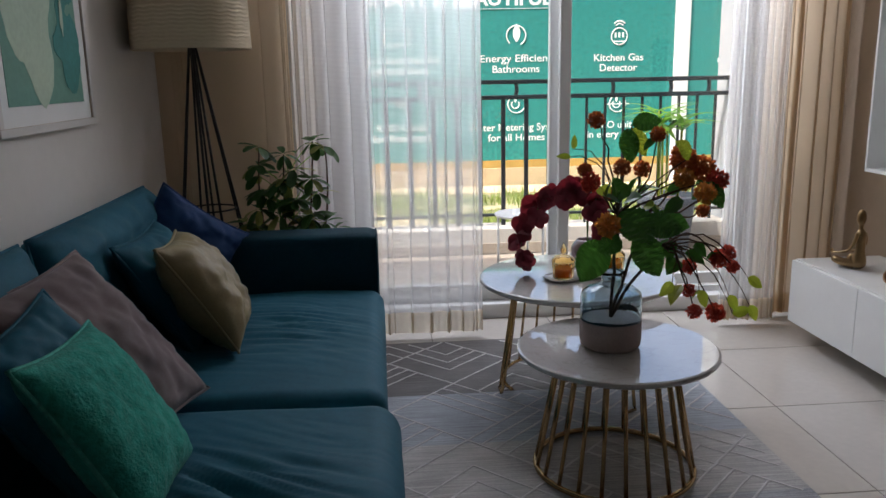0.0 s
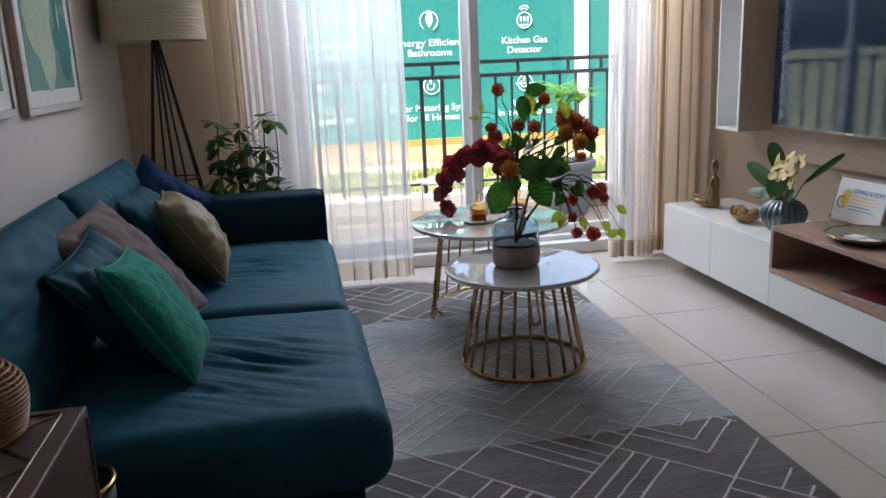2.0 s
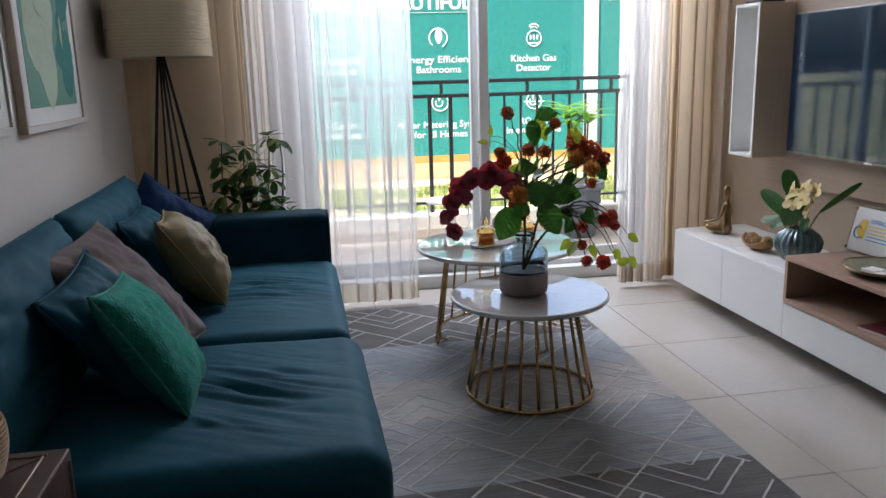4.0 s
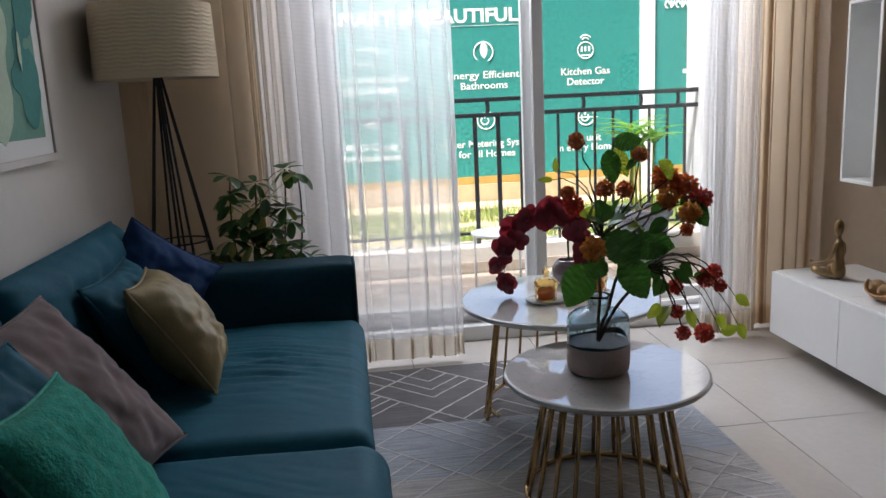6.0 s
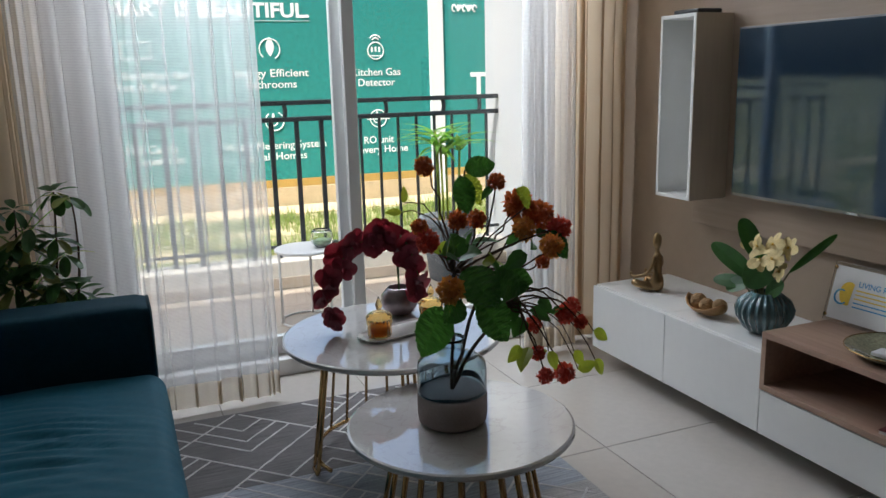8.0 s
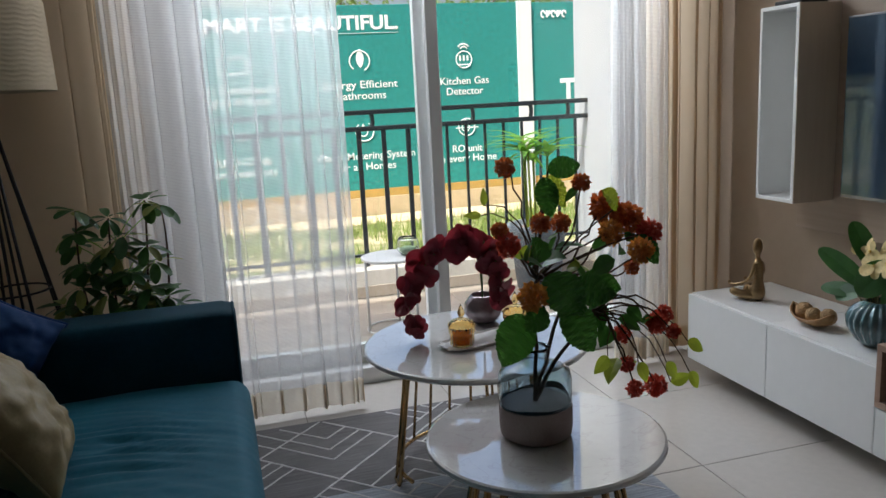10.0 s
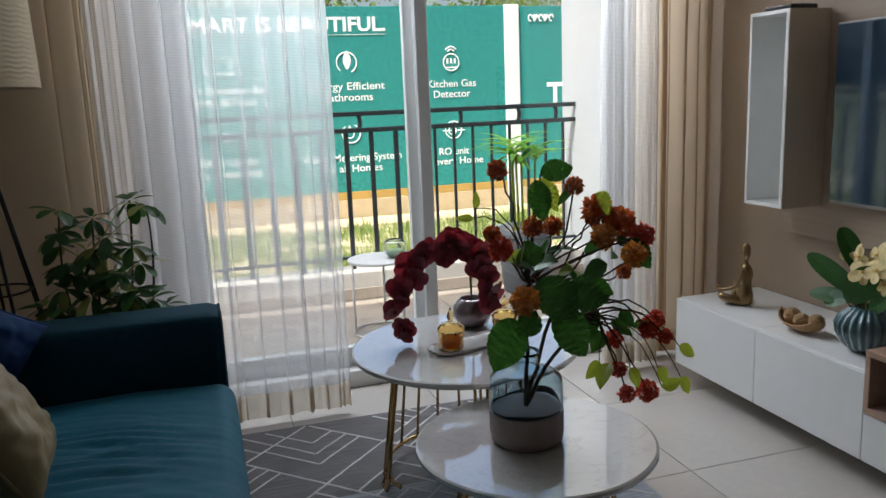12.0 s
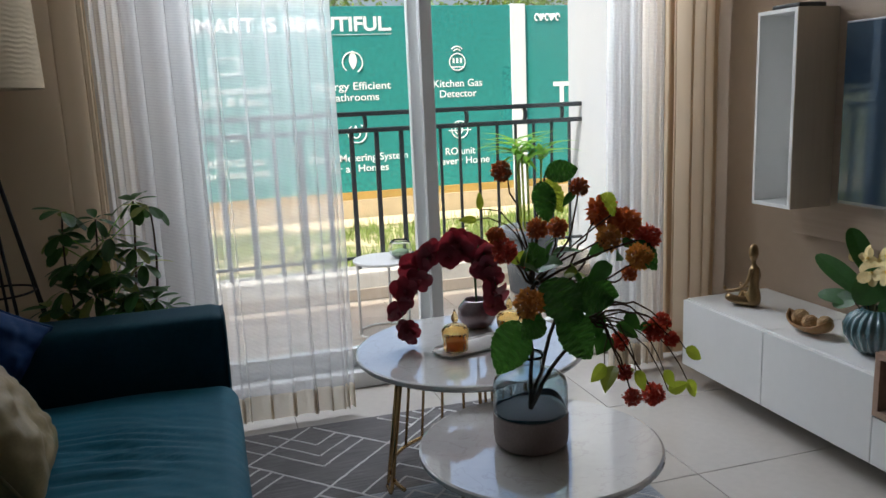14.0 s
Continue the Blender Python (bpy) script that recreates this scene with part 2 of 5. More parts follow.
def lathe(profile, n=40, bm=None, at=(0, 0, 0), rib=0.0, ribs=0):
    """A body turned round z from (radius, height) pairs; closed ends where the radius is 0."""
    bm = bm or bmesh.new()
    rows = []
    for r, z in profile:
        if r < 1e-5:
            rows.append([bm.verts.new((at[0], at[1], at[2] + z))])
        else:
            rows.append([])
            for k in range(n):
                a = math.tau * k / n
                q = r * (1 + rib * math.cos(ribs * a)) if ribs else r
                rows[-1].append(bm.verts.new((at[0] + q * math.cos(a), at[1] + q * math.sin(a), at[2] + z)))
    for p, q in zip(rows, rows[1:]):
        for k in range(n):
            a, b = p[k % len(p)], p[(k + 1) % len(p)]
            c, d = q[(k + 1) % len(q)], q[k % len(q)]
            f = list(dict.fromkeys((a, b, c, d)))
            if len(f) > 2:
                bm.faces.new(f)
    return bm


def soft_box(x0, x1, y0, y1, z0, z1, r, n=(14, 14, 6), dent=None):
    """A padded box: rounded edges, surface moved by dent(x, y, z) along its normal."""
    bm = bmesh.new()
    c = Vector(((x0 + x1) / 2, (y0 + y1) / 2, (z0 + z1) / 2))
    h = Vector(((x1 - x0) / 2, (y1 - y0) / 2, (z1 - z0) / 2))
    seen = {}

    def vert(u):
        key = tuple(round(q, 5) for q in u)
        if key not in seen:
            p = Vector([u[i] * h[i] for i in range(3)])
            inner = Vector([max(-(h[i] - r), min(h[i] - r, p[i])) for i in range(3)])
            d = p - inner
            if d.length > 1e-6:
                nrm = d.normalized()
                p = inner + nrm * r
            else:
                k = max(range(3), key=lambda i: abs(u[i]))
                nrm = Vector([math.copysign(1, u[i]) if i == k else 0 for i in range(3)])
            p = p + c
            if dent:
                p = p + nrm * dent(p, u)
            seen[key] = bm.verts.new(p)
        return seen[key]

    def steps(k):
        return [-math.cos(math.pi * i / k) * 0.35 + 0.65 * (2 * i / k - 1) for i in range(k + 1)]
    for ax in range(3):
        i, j = [k for k in range(3) if k != ax]
        si, sj = steps(n[i]), steps(n[j])
        for side in (-1, 1):
            for a in range(n[i]):
                for b in range(n[j]):
                    q = []
                    for da, db in ((0, 0), (1, 0), (1, 1), (0, 1)):
                        u = [0, 0, 0]
                        u[ax], u[i], u[j] = side, si[a + da], sj[b + db]
                        q.append(vert(u))
                    q = list(dict.fromkeys(q))
                    if len(q) > 2:
                        try:
                            bm.faces.new(q)
                        except ValueError:
                            pass
    bmesh.ops.recalc_face_normals(bm, faces=bm.faces)
    return bm


def pillow_mesh(w, h, t, n=30, rough=0.008, seed=0.0, slump=0.0, pinch=0.06, full=2.8):
    """A stuffed square cushion standing in the x-z plane, base at z 0, with pinched corners and soft folds."""
    bm = bmesh.new()
    sides = []
    for s in (-1, 1):
        grid = []
        for i in range(n + 1):
            row = []
            for j in range(n + 1):
                u, v = 2 * i / n - 1, 2 * j / n - 1
                ru, rv = 1 - pinch * (1 - v * v), 1 - pinch * (1 - u * u)
                d = ((1 - abs(u) ** full) * (1 - abs(v) ** full)) ** 0.5 if abs(u) < 1 and abs(v) < 1 else 0.0
                f = noise.noise(Vector((u * 2.3 + seed, v * 2.3, s * 1.7 + seed))) * 2 + noise.noise(Vector((u * 6 + seed, v * 5, s)))
                f -= 1.2 * max(0.0, 1 - 3.5 * abs(noise.noise(Vector((u * 2.5 - seed, v * 3.5, s + seed))))) * max(abs(u), abs(v))
                y = s * (t / 2 * d) + s * rough * f * d ** 0.5
                y += slump * (1 - v) ** 2 / 4
                row.append((w / 2 * u * ru, y, h / 2 * v * rv + h / 2))
            grid.append(row)
        sides.append(grid)
    vs = {}

    def vert(s, i, j):
        edge = i in (0, n) or j in (0, n)
        key = (0 if edge else s, i, j)
        if key not in vs:
            x, y, z = sides[s][i][j]
            vs[key] = bm.verts.new((x, slump * (1 - (2 * j / n - 1)) ** 2 / 4 if edge else y, z))
        return vs[key]
    for s in (0, 1):
        for i in range(n):
            for j in range(n):
                q = [vert(s, i, j), vert(s, i + 1, j), vert(s, i + 1, j + 1), vert(s, i, j + 1)]
                bm.faces.new(q if s == 0 else q[::-1])
    return bm


def pillow(name, label, material, at, rz, lean, w, h, t, seed, tilt=0.0, piping=None, slump=0.0, rough=0.008):
    ob = thing(name, label, "cushion", at, group="cushions on the sofa")
    ob.matrix_basis = pose(*at, 0, 0, rz) @ pose(0, 0, 0, lean, tilt, 0)
    part("cover", pillow_mesh(w, h, t, 40, rough, seed, slump, 0.09), material, ob, smooth=True)
    pts = []
    for k in range(64):
        q, f = divmod(k, 16)
        f = f / 8 - 1
        u, v = ((f, -1), (1, f), (-f, 1), (-1, -f))[q]
        pts.append((w / 2 * u * (1 - 0.09 * (1 - v * v)), slump * (1 - v) ** 2 / 4, h / 2 * v * (1 - 0.09 * (1 - u * u)) + h / 2))
    part("piping", tube(pts, 0.0045, n=6, close=True), piping or material, ob, smooth=True)
    return ob


# ---- room shell ----
XL, XR, YW, YB, ZC = -0.82, 2.42, 4.40, -5.2, 2.75     # inner faces: side walls, window wall, back wall, ceiling
DX0, DX1, DZ = 0.03, 2.12, 2.62                        # the balcony door's opening
floor = structure("floor", box(XL - 0.2, XR + 0.2, YB - 0.2, YW + 0.25, -0.2, -0.004), M_GROUT, "cream polished floor tiles with thin dark joints", "floor")
structure("wall_left", box(XL - 0.15, XL, YB, YW + 0.22, 0, ZC), M_WALL, "off-white painted wall behind the sofa", "wall")
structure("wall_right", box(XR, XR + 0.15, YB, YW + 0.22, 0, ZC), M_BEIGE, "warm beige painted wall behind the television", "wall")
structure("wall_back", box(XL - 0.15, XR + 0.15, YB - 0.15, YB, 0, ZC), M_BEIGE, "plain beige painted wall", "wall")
bm = box(XL, DX0, YW, YW + 0.22, 0, ZC)
box(DX1, XR, YW, YW + 0.22, 0, ZC, bm=bm)
box(DX0, DX1, YW, YW + 0.22, DZ, ZC, bm=bm)
structure("wall_window", bm, M_WALL, "painted wall round the balcony door", "wall")
structure("ceiling", box(XL - 0.15, XR + 0.15, YB - 0.15, YW + 0.22, ZC, ZC + 0.15), M_CEIL, "plain white ceiling", "ceiling")

# added wall, never in view: blocks the sun so the balcony lies in shade
structure("wall_sun_block", box(-8, 10, YW + 0.02, YW + 0.22, ZC + 0.16, 5.6), M_BWALL, "unseen white wall added above to keep the sun off the balcony", "wall")

# ---- balcony door: frame, fixed sash and the sash slid open behind it ----
door = thing("door_1", "white framed sliding glass balcony door, half open", "door", (0, 4.5, 0), kind="structure")
for nm, b in (("jamb", (DX0, DX0 + 0.05, -0.06, 0.06, 0.1, DZ)), ("jamb", (DX1 - 0.05, DX1, -0.06, 0.06, 0.1, DZ)), ("head", (DX0, DX1, -0.06, 0.06, DZ - 0.05, DZ)), ("sill", (DX0, DX1, -0.1, 0.1, 0.0, 0.075)), ("track", (DX0, DX1, -0.02, 0.0, 0.075, 0.105))):
    part(nm, box(*b, bevel=0.004), M_UPVC, door)
for y0, xs in ((-0.035, (DX0 + 0.052, 1.115)), (0.02, (1.02, DX1 - 0.052))):
    sash = part("sash", box(xs[0], xs[0] + 0.055, y0, y0 + 0.04, 0.106, DZ - 0.05, 0.004), M_UPVC, door)
    box_r = box(xs[1] - 0.055, xs[1], y0, y0 + 0.04, 0.106, DZ - 0.05, 0.004)
    part("stile", box_r, M_UPVC, sash)
    part("rail", box(xs[0] + 0.056, xs[1] - 0.056, y0, y0 + 0.04, 0.106, 0.165, 0.004), M_UPVC, sash)
    pane = part("pane", box(xs[0] + 0.056, xs[1] - 0.056, y0 + 0.017, y0 + 0.023, 0.166, DZ - 0.06), glass("clear pane", (0.97, 0.99, 0.98)), sash)
    pane.visible_shadow = False

# ---- balcony ----
BX, BY, BZ = 2.79, 6.42, -0.10
structure("balcony_floor", box(-1.6, BX + 0.2, YW + 0.25, BY + 0.2, -0.4, BZ - 0.004), M_GROUT, "beige balcony floor tiles", "floor")
structure("wall_balcony", box(BX, BX + 0.2, YW + 0.22, BY + 0.2, BZ, 2.9), M_BWALL, "white painted balcony side wall", "wall")
structure("ledge", box(-1.6, BX, BY - 0.12, BY + 0.12, BZ, 0.09, 0.01), M_LEDGE, "low cream ledge under the balcony railing", "ledge")
structure("baseboard_balcony", box(-1.6, BX, BY - 0.135, BY - 0.121, BZ, -0.02, 0.003), M_BALT, "beige tile skirting along the ledge", "baseboard")

rail = thing("railing", "dark painted steel balcony railing on the ledge", "railing", (0, BY, 0.09), kind="structure")
for z in (1.06, 0.95):
    part("handrail" if z > 1 else "rail", box(-1.6, BX, -0.018, 0.018, z - 0.016, z + 0.016, 0.004), M_RAIL, rail)
part("rail", box(-1.6, BX, -0.014, 0.014, 0.07, 0.09, 0.004), M_RAIL, rail)
x = 1.09 - 0.172 * 15
while x < BX - 0.03:
    hw = 0.016 if x < 1.6 else 0.0095
    part("baluster", box(x - hw, x + hw, -0.009, 0.009, 0.0, 0.95, 0.002), M_RAIL, rail)
    x += 0.172 if x < 1.4 else 0.14
for x in (-0.95, -0.24, 0.47, 1.18, 1.90, 2.34, 2.63):
    pts = [(x + 0.012 * math.sin(a * math.pi), 0, 0.95 + 0.11 * a) for a in (0, 0.2, 0.4, 0.6, 0.8, 1)]
    part("scroll", tube(pts, 0.015, n=8), M_RAIL, rail, smooth=True)

# ---- outdoors: ground, hoarding, sky line ----
GZ = -0.25
structure("ground", box(-120, 120, BY + 0.2, 160, GZ - 0.3, GZ), M_GROUND, "sunlit sandy lawn with patchy grass", "ground")
structure("path", box(-30, 30, 10.25, 10.9, GZ, GZ + 0.012), M_SAND, "pale sunlit sand strip along the hoarding", "path")


def lettering(body, x, z, width, height, parent, bold=False):
    """Raised white letters on the hoarding, centred at x, baseline at z."""
    cu = bpy.data.curves.new("lettering", "FONT")
    cu.body, cu.align_x, cu.extrude, cu.resolution_u = body, "CENTER", 0.002, 3
    cu.offset = 0.028 if bold else 0.008
    tmp = new("lettering", cu)
    bpy.context.view_layer.update()
    me = bpy.data.meshes.new_from_object(tmp)
    co = np.empty(len(me.vertices) * 3)
    me.vertices.foreach_get("co", co)
    co = co.reshape(-1, 3)
    bpy.data.objects.remove(tmp)
    w = np.ptp(co[:, 0])
    me.transform(Matrix.Diagonal((width / w, height / 0.70, 1, 1)) @ Matrix.Translation((-(co[:, 0].min() + co[:, 0].max()) / 2, 0, 0)))
    me.materials.append(M_LETTER)
    ob = new("lettering", me)
    ob.parent = parent
    ob.matrix_basis = pose(x, -0.003, z, 90, 0, 0)
    return ob


HY = 11.0
hoard = thing("hoarding", "teal printed hoarding with white icons and lettering", "hoarding", (0, HY, GZ))
part("panel", box(-1.6, 4.085, 0, 0.06, 0.335, 2.61, 0.004), M_TEALSIGN, hoard)
part("base_band", box(-1.6, 4.085, -0.01, 0.06, 0.235, 0.334, 0.004), M_YELLOW, hoard)
part("plinth", box(-1.6, 4.085, -0.03, 0.06, 0.0, 0.234, 0.004), M_SAND, hoard)
D = -GZ
lettering("SMART IS BEAUTIFUL.", 1.27, 2.07 + D, 2.46, 0.165, hoard, True)
part("underline", box(0.05, 2.5, -0.006, 0, 2.022 + D, 2.027 + D), M_LETTER, hoard)
for body, x, z, w in (("Smart Switches for", 0.45, 1.36, 1.12), ("Lights & Fans", 0.45, 1.225, 0.8), ("Energy Efficient", 1.985, 1.36, 0.94), ("Bathrooms", 1.985, 1.225, 0.62), ("Kitchen Gas", 3.345, 1.35, 0.66), ("Detector", 3.345, 1.22, 0.5),
                      ("RFID Cards", 0.48, 0.5, 0.66), ("for Residents", 0.48, 0.365, 0.78), ("Water Metering System", 1.99, 0.475, 1.28), ("for all Homes", 1.99, 0.34, 0.76), ("RO unit", 3.345, 0.48, 0.41), ("in every Home", 3.345, 0.355, 0.8)):
    lettering(body, x, z + D, w, 0.092, hoard)


def icon_ring(x, z, r, a0=0.0, a1=math.tau):
    n = 28
    pts = [(x + r * math.cos(a0 + (a1 - a0) * k / n), -0.004, z + r * math.sin(a0 + (a1 - a0) * k / n)) for k in range(n + 1)]
    return part("icon_ring", tube(pts, 0.008, n=6), M_LETTER, hoard)


def leaf_flat(x, z, w, h):
    bm = bmesh.new()
    vs = [bm.verts.new((x + w * math.sin(math.pi * k / 12) ** 0.8 * s, -0.005, z - h + 2 * h * k / 12)) for s, ks in ((1, range(13)), (-1, range(11, 0, -1))) for k in ks]
    bm.faces.new(vs)
    return bm


for x, z in ((0.45, 1.69), (1.985, 1.69), (3.345, 1.67), (0.48, 0.82), (1.99, 0.82), (3.345, 0.80)):
    z += D
    if x < 0.6 and z > 1.5:
        part("icon_box", box(x - 0.17, x + 0.17, -0.005, 0, z - 0.10, z - 0.085), M_LETTER, hoard)
        part("icon_box", box(x - 0.17, x + 0.17, -0.005, 0, z + 0.085, z + 0.10), M_LETTER, hoard)
        for s in (-0.17, 0.155):
            part("icon_box", box(x + s, x + s + 0.015, -0.005, 0, z - 0.085, z + 0.085), M_LETTER, hoard)
    elif x < 0.6:
        for r in (0.05, 0.09, 0.13):
            icon_ring(x, z - 0.06, r, 0.8, math.pi - 0.8)
    elif z < 1.5:
        icon_ring(x, z, 0.115, 2.2, 7.4) if x < 2.5 else icon_ring(x, z, 0.11)
        icon_ring(x - 0.015, z - 0.005, 0.05, 2.4, 7.0)
        part("icon_drop", leaf_flat(x - 0.015, z + 0.06, 0.018, 0.045), M_LETTER, hoard)
        if x > 2.5:
            part("icon_bar", box(x - 0.15, x + 0.16, -0.005, 0, z - 0.014, z), M_LETTER, hoard)
    elif x < 2.5:
        icon_ring(x, z, 0.125, -1.1, 4.0)
        part("icon_leaf", leaf_flat(x + 0.005, z + 0.03, 0.05, 0.115), M_LETTER, hoard)
    else:
        icon_ring(x, z - 0.01, 0.105)
        icon_ring(x, z + 0.1, 0.05, 0.5, math.pi - 0.5)
        icon_ring(x, z + 0.1, 0.085, 0.6, math.pi - 0.6)
        part("icon_bar", box(x - 0.075, x + 0.075, -0.005, 0, z - 0.08, z - 0.065), M_LETTER, hoard)
        for r in (-0.05, 0, 0.05):
            part("icon_dot", box(x + r - 0.012, x + r + 0.012, -0.005, 0, z - 0.025, z + 0.04), M_LETTER, hoard)
post = thing("post", "white painted post between the hoarding panels", "post", (4.187, HY, GZ))
part("shaft", box(-0.1, 0.1, -0.03, 0.1, 0, 2.62, 0.006), M_POST, post)
hoard2 = thing("hoarding", "teal printed hoarding with one large white word", "hoarding", (4.29, HY, GZ))
part("panel", box(0, 4.5, 0, 0.06, 0.335, 2.60, 0.004), M_TEALSIGN, hoard2)
part("base_band", box(0, 4.5, -0.01, 0.06, 0.235, 0.334, 0.004), M_YELLOW, hoard2)
part("plinth", box(0, 4.5, -0.03, 0.06, 0, 0.234, 0.004), M_SAND, hoard2)
lettering("TO", 0.67, 1.08 + D, 0.55, 0.28, hoard2, True)
for k in range(5):
    pts = [(0.17 + 0.075 * k + 0.028 * math.cos(a), -0.004, 2.2 + D + 0.04 * math.sin(a * (1 + k % 2))) for a in np.linspace(0, 5, 14)]
    part("mark", tube(pts, 0.011, n=6), M_LETTER, hoard2)

# ---- rug ----
rug = thing("rug", "grey and slate wool rug with pale chevron lines", "rug", (0, 0, 0))
for y0, y1, c in ((0.6, 2.145, (0.145, 0.135, 0.13)), (2.145, 2.62, (0.33, 0.335, 0.35)), (2.62, 3.02, (0.42, 0.40, 0.385)), (3.02, 3.44, (0.34, 0.36, 0.395)), (3.44, 4.05, (0.155, 0.145, 0.143))):
    m = mat("rug wool", c, 0.95, var=0.2, scale=9, bump=0.6, bump_scale=260, sheen=0.15, spec=0.1)
    t = m.node_tree
    mp, nz, mr, vm = (t.nodes.new(k) for k in ("ShaderNodeMapping", "ShaderNodeTexNoise", "ShaderNodeMapRange", "ShaderNodeVectorMath"))
    mp.inputs["Scale"].default_value = (5, 120, 1)
    nz.inputs["Scale"].default_value, nz.inputs["Detail"].default_value = 1.0, 4
    mr.inputs["From Min"].default_value, mr.inputs["From Max"].default_value = 0.3, 0.7
    mr.inputs["To Min"].default_value, mr.inputs["To Max"].default_value = 0.72, 1.28
    vm.operation = "SCALE"
    bsdf = t.nodes["Principled BSDF"]
    t.links.new(node_of(m, "ShaderNodeTexCoord").outputs["Object"], mp.inputs["Vector"])
    t.links.new(mp.outputs[0], nz.inputs["Vector"])
    t.links.new(nz.outputs["Fac"], mr.inputs["Value"])
    t.links.new(bsdf.inputs["Base Color"].links[0].from_socket, vm.inputs[0])
    t.links.new(mr.outputs["Result"], vm.inputs["Scale"])
    t.links.new(vm.outputs[0], bsdf.inputs["Base Color"])
    part("band", box(-0.5, 1.395, y0, y1, 0.0, 0.010), m, rug)
M_LINE = mat("pale wool line", (0.62, 0.605, 0.59), 0.95, var=0.2, scale=20, bump=0.5, bump_scale=300, spec=0.1)


def rug_line(u0, v0, u1, v1, bm, w=0.0048):
    """A raised line between two points given along the rug's two diagonals, cut at the rug's edge."""
    a, b = Vector(((u0 + v0) / 2, (u0 - v0) / 2)), Vector(((u1 + v1) / 2, (u1 - v1) / 2))
    n = max(4, int((b - a).length / 0.03))
    inside = lambda p: 0.0 < p.x < 1.385 and 0.65 < p.y < 4.045
    pts = [a + (b - a) * k / n for k in range(n + 1)]
    pts = [p for p in pts if inside(p)]
    if len(pts) < 2:
        return
    d = (pts[-1] - pts[0]).normalized()
    q = Vector((-d.y, d.x)) * w
    rows = []
    for p in pts:
        p = p + q * 0.55 * noise.noise(Vector((p.x * 31, p.y * 31, 2)))
        f = 1 + 0.35 * noise.noise(Vector((p.x * 23, p.y * 23, 9)))
        rows.append([bm.verts.new((c.x, c.y, z)) for c, z in ((p + q * f, 0.009), (p + q * f * 0.6, 0.0118), (p - q * f * 0.6, 0.0118), (p - q * f, 0.009))])
    for a, b in zip(rows, rows[1:]):
        for k in range(3):
            bm.faces.new((a[k], a[k + 1], b[k + 1], b[k]))


lines = bmesh.new()
for k in range(-6, 8):
    u = 2.475 + 0.5 * k
    rug_line(u, -5, u, 2, lines)
    rug_line(0, -1.11 - 0.5 * k + 1.0, 6, -1.11 - 0.5 * k + 1.0, lines)
for i in range(-4, 7):
    for j in range(-7, 5):
        u0, v0 = 2.475 + 0.5 * i, -1.11 + 0.5 * j
        kind = (i + 2 * j) % 4
        if kind == 0:
            for f in (0.16, 0.31, 0.46):
                rug_line(u0, v0 + 0.5 * f, u0 + 0.5, v0 + 0.5 * f, lines)
        elif kind == 1:
            for f in (0.30, 0.47, 0.66):
                rug_line(u0 + 0.5 * f, v0 + 0.5 * (1 - f), u0 + 0.5, v0 + 0.5 * (1 - f), lines)
                rug_line(u0 + 0.5 * f, v0 + 0.5 * (1 - f), u0 + 0.5 * f, v0, lines)
        elif kind == 2:
            for f in (0.5, 0.66, 0.82):
                rug_line(u0 + 0.5 * f, v0, u0 + 0.5 * f, v0 + 0.5, lines)
        else:
            for f in (0.35, 0.55, 0.75):
                rug_line(u0, v0 + 0.5 * f, u0 + 0.5 * (1 - f), v0 + 0.5 * f, lines)
                rug_line(u0 + 0.5 * (1 - f), v0 + 0.5 * f, u0 + 0.5 * (1 - f), v0 + 0.5, lines)
part("line_pattern", lines, M_LINE, rug, "pale woven line pattern")["kind"] = "stuff"

# ---- sofa ----
sofa = thing("sofa", "shade-darkened teal velvet two-seat sofa against the wall", "sofa", (0, 0, 0))
SY0, SYM, SY1 = 1.60, 2.49, 3.50


def seat_dent(seed, yc):
    def f(p, u):
        d = 0.006 * noise.noise(Vector((p.x * 4, p.y * 4, seed)))
        if u[2] > 0.4:
            d += 0.012 * (1 - u[0] ** 2) * (1 - u[1] ** 2)
            q = math.exp(-((p.x + 0.14) / 0.22) ** 2 - ((p.y - yc) / 0.25) ** 2)
            w = p.y - yc + 0.35 * p.x + 0.05 * math.sin(p.x * 6 + seed)
            a = noise.noise(Vector((p.x * 2.2 + seed, w * 13, seed)))
            b = noise.noise(Vector((p.x * 3.5, w * 24 + seed, seed)))
            d -= q * (0.011 * max(0.0, 1 - 4.5 * abs(a)) + 0.011 * max(0.0, 1 - 4.5 * abs(b)))
            d -= 0.02 * math.exp(-((p.x + 0.16) / 0.07) ** 2 - ((w) / 0.014) ** 2)
        return d
    return f


part("base", soft_box(XL + 0.02, 0.14, SY0 + 0.04, 3.76, 0.10, 0.26, 0.03, (8, 12, 4)), M_TEAL_SHADED, sofa, smooth=True)
part("seat_cushion", soft_box(-0.72, 0.205, SY0, SYM, 0.22, 0.42, 0.075, (90, 120, 12), seat_dent(1.0, 2.02)), M_TEAL, sofa, smooth=True)
part("seat_cushion", soft_box(-0.72, 0.175, SYM, SY1 + 0.06, 0.22, 0.42, 0.06, (90, 120, 12), seat_dent(5.0, 3.05)), M_TEAL, sofa, smooth=True)
part("armrest", soft_box(XL + 0.02, 0.155, 3.56, 3.76, 0.12, 0.62, 0.035, (16, 8, 12)), M_TEAL_SHADED, sofa, smooth=True)
part("backrest", soft_box(XL + 0.01, -0.735, SY0, 3.56, 0.2, 0.62, 0.04, (6, 18, 8)), M_TEAL_SHADED, sofa, smooth=True)


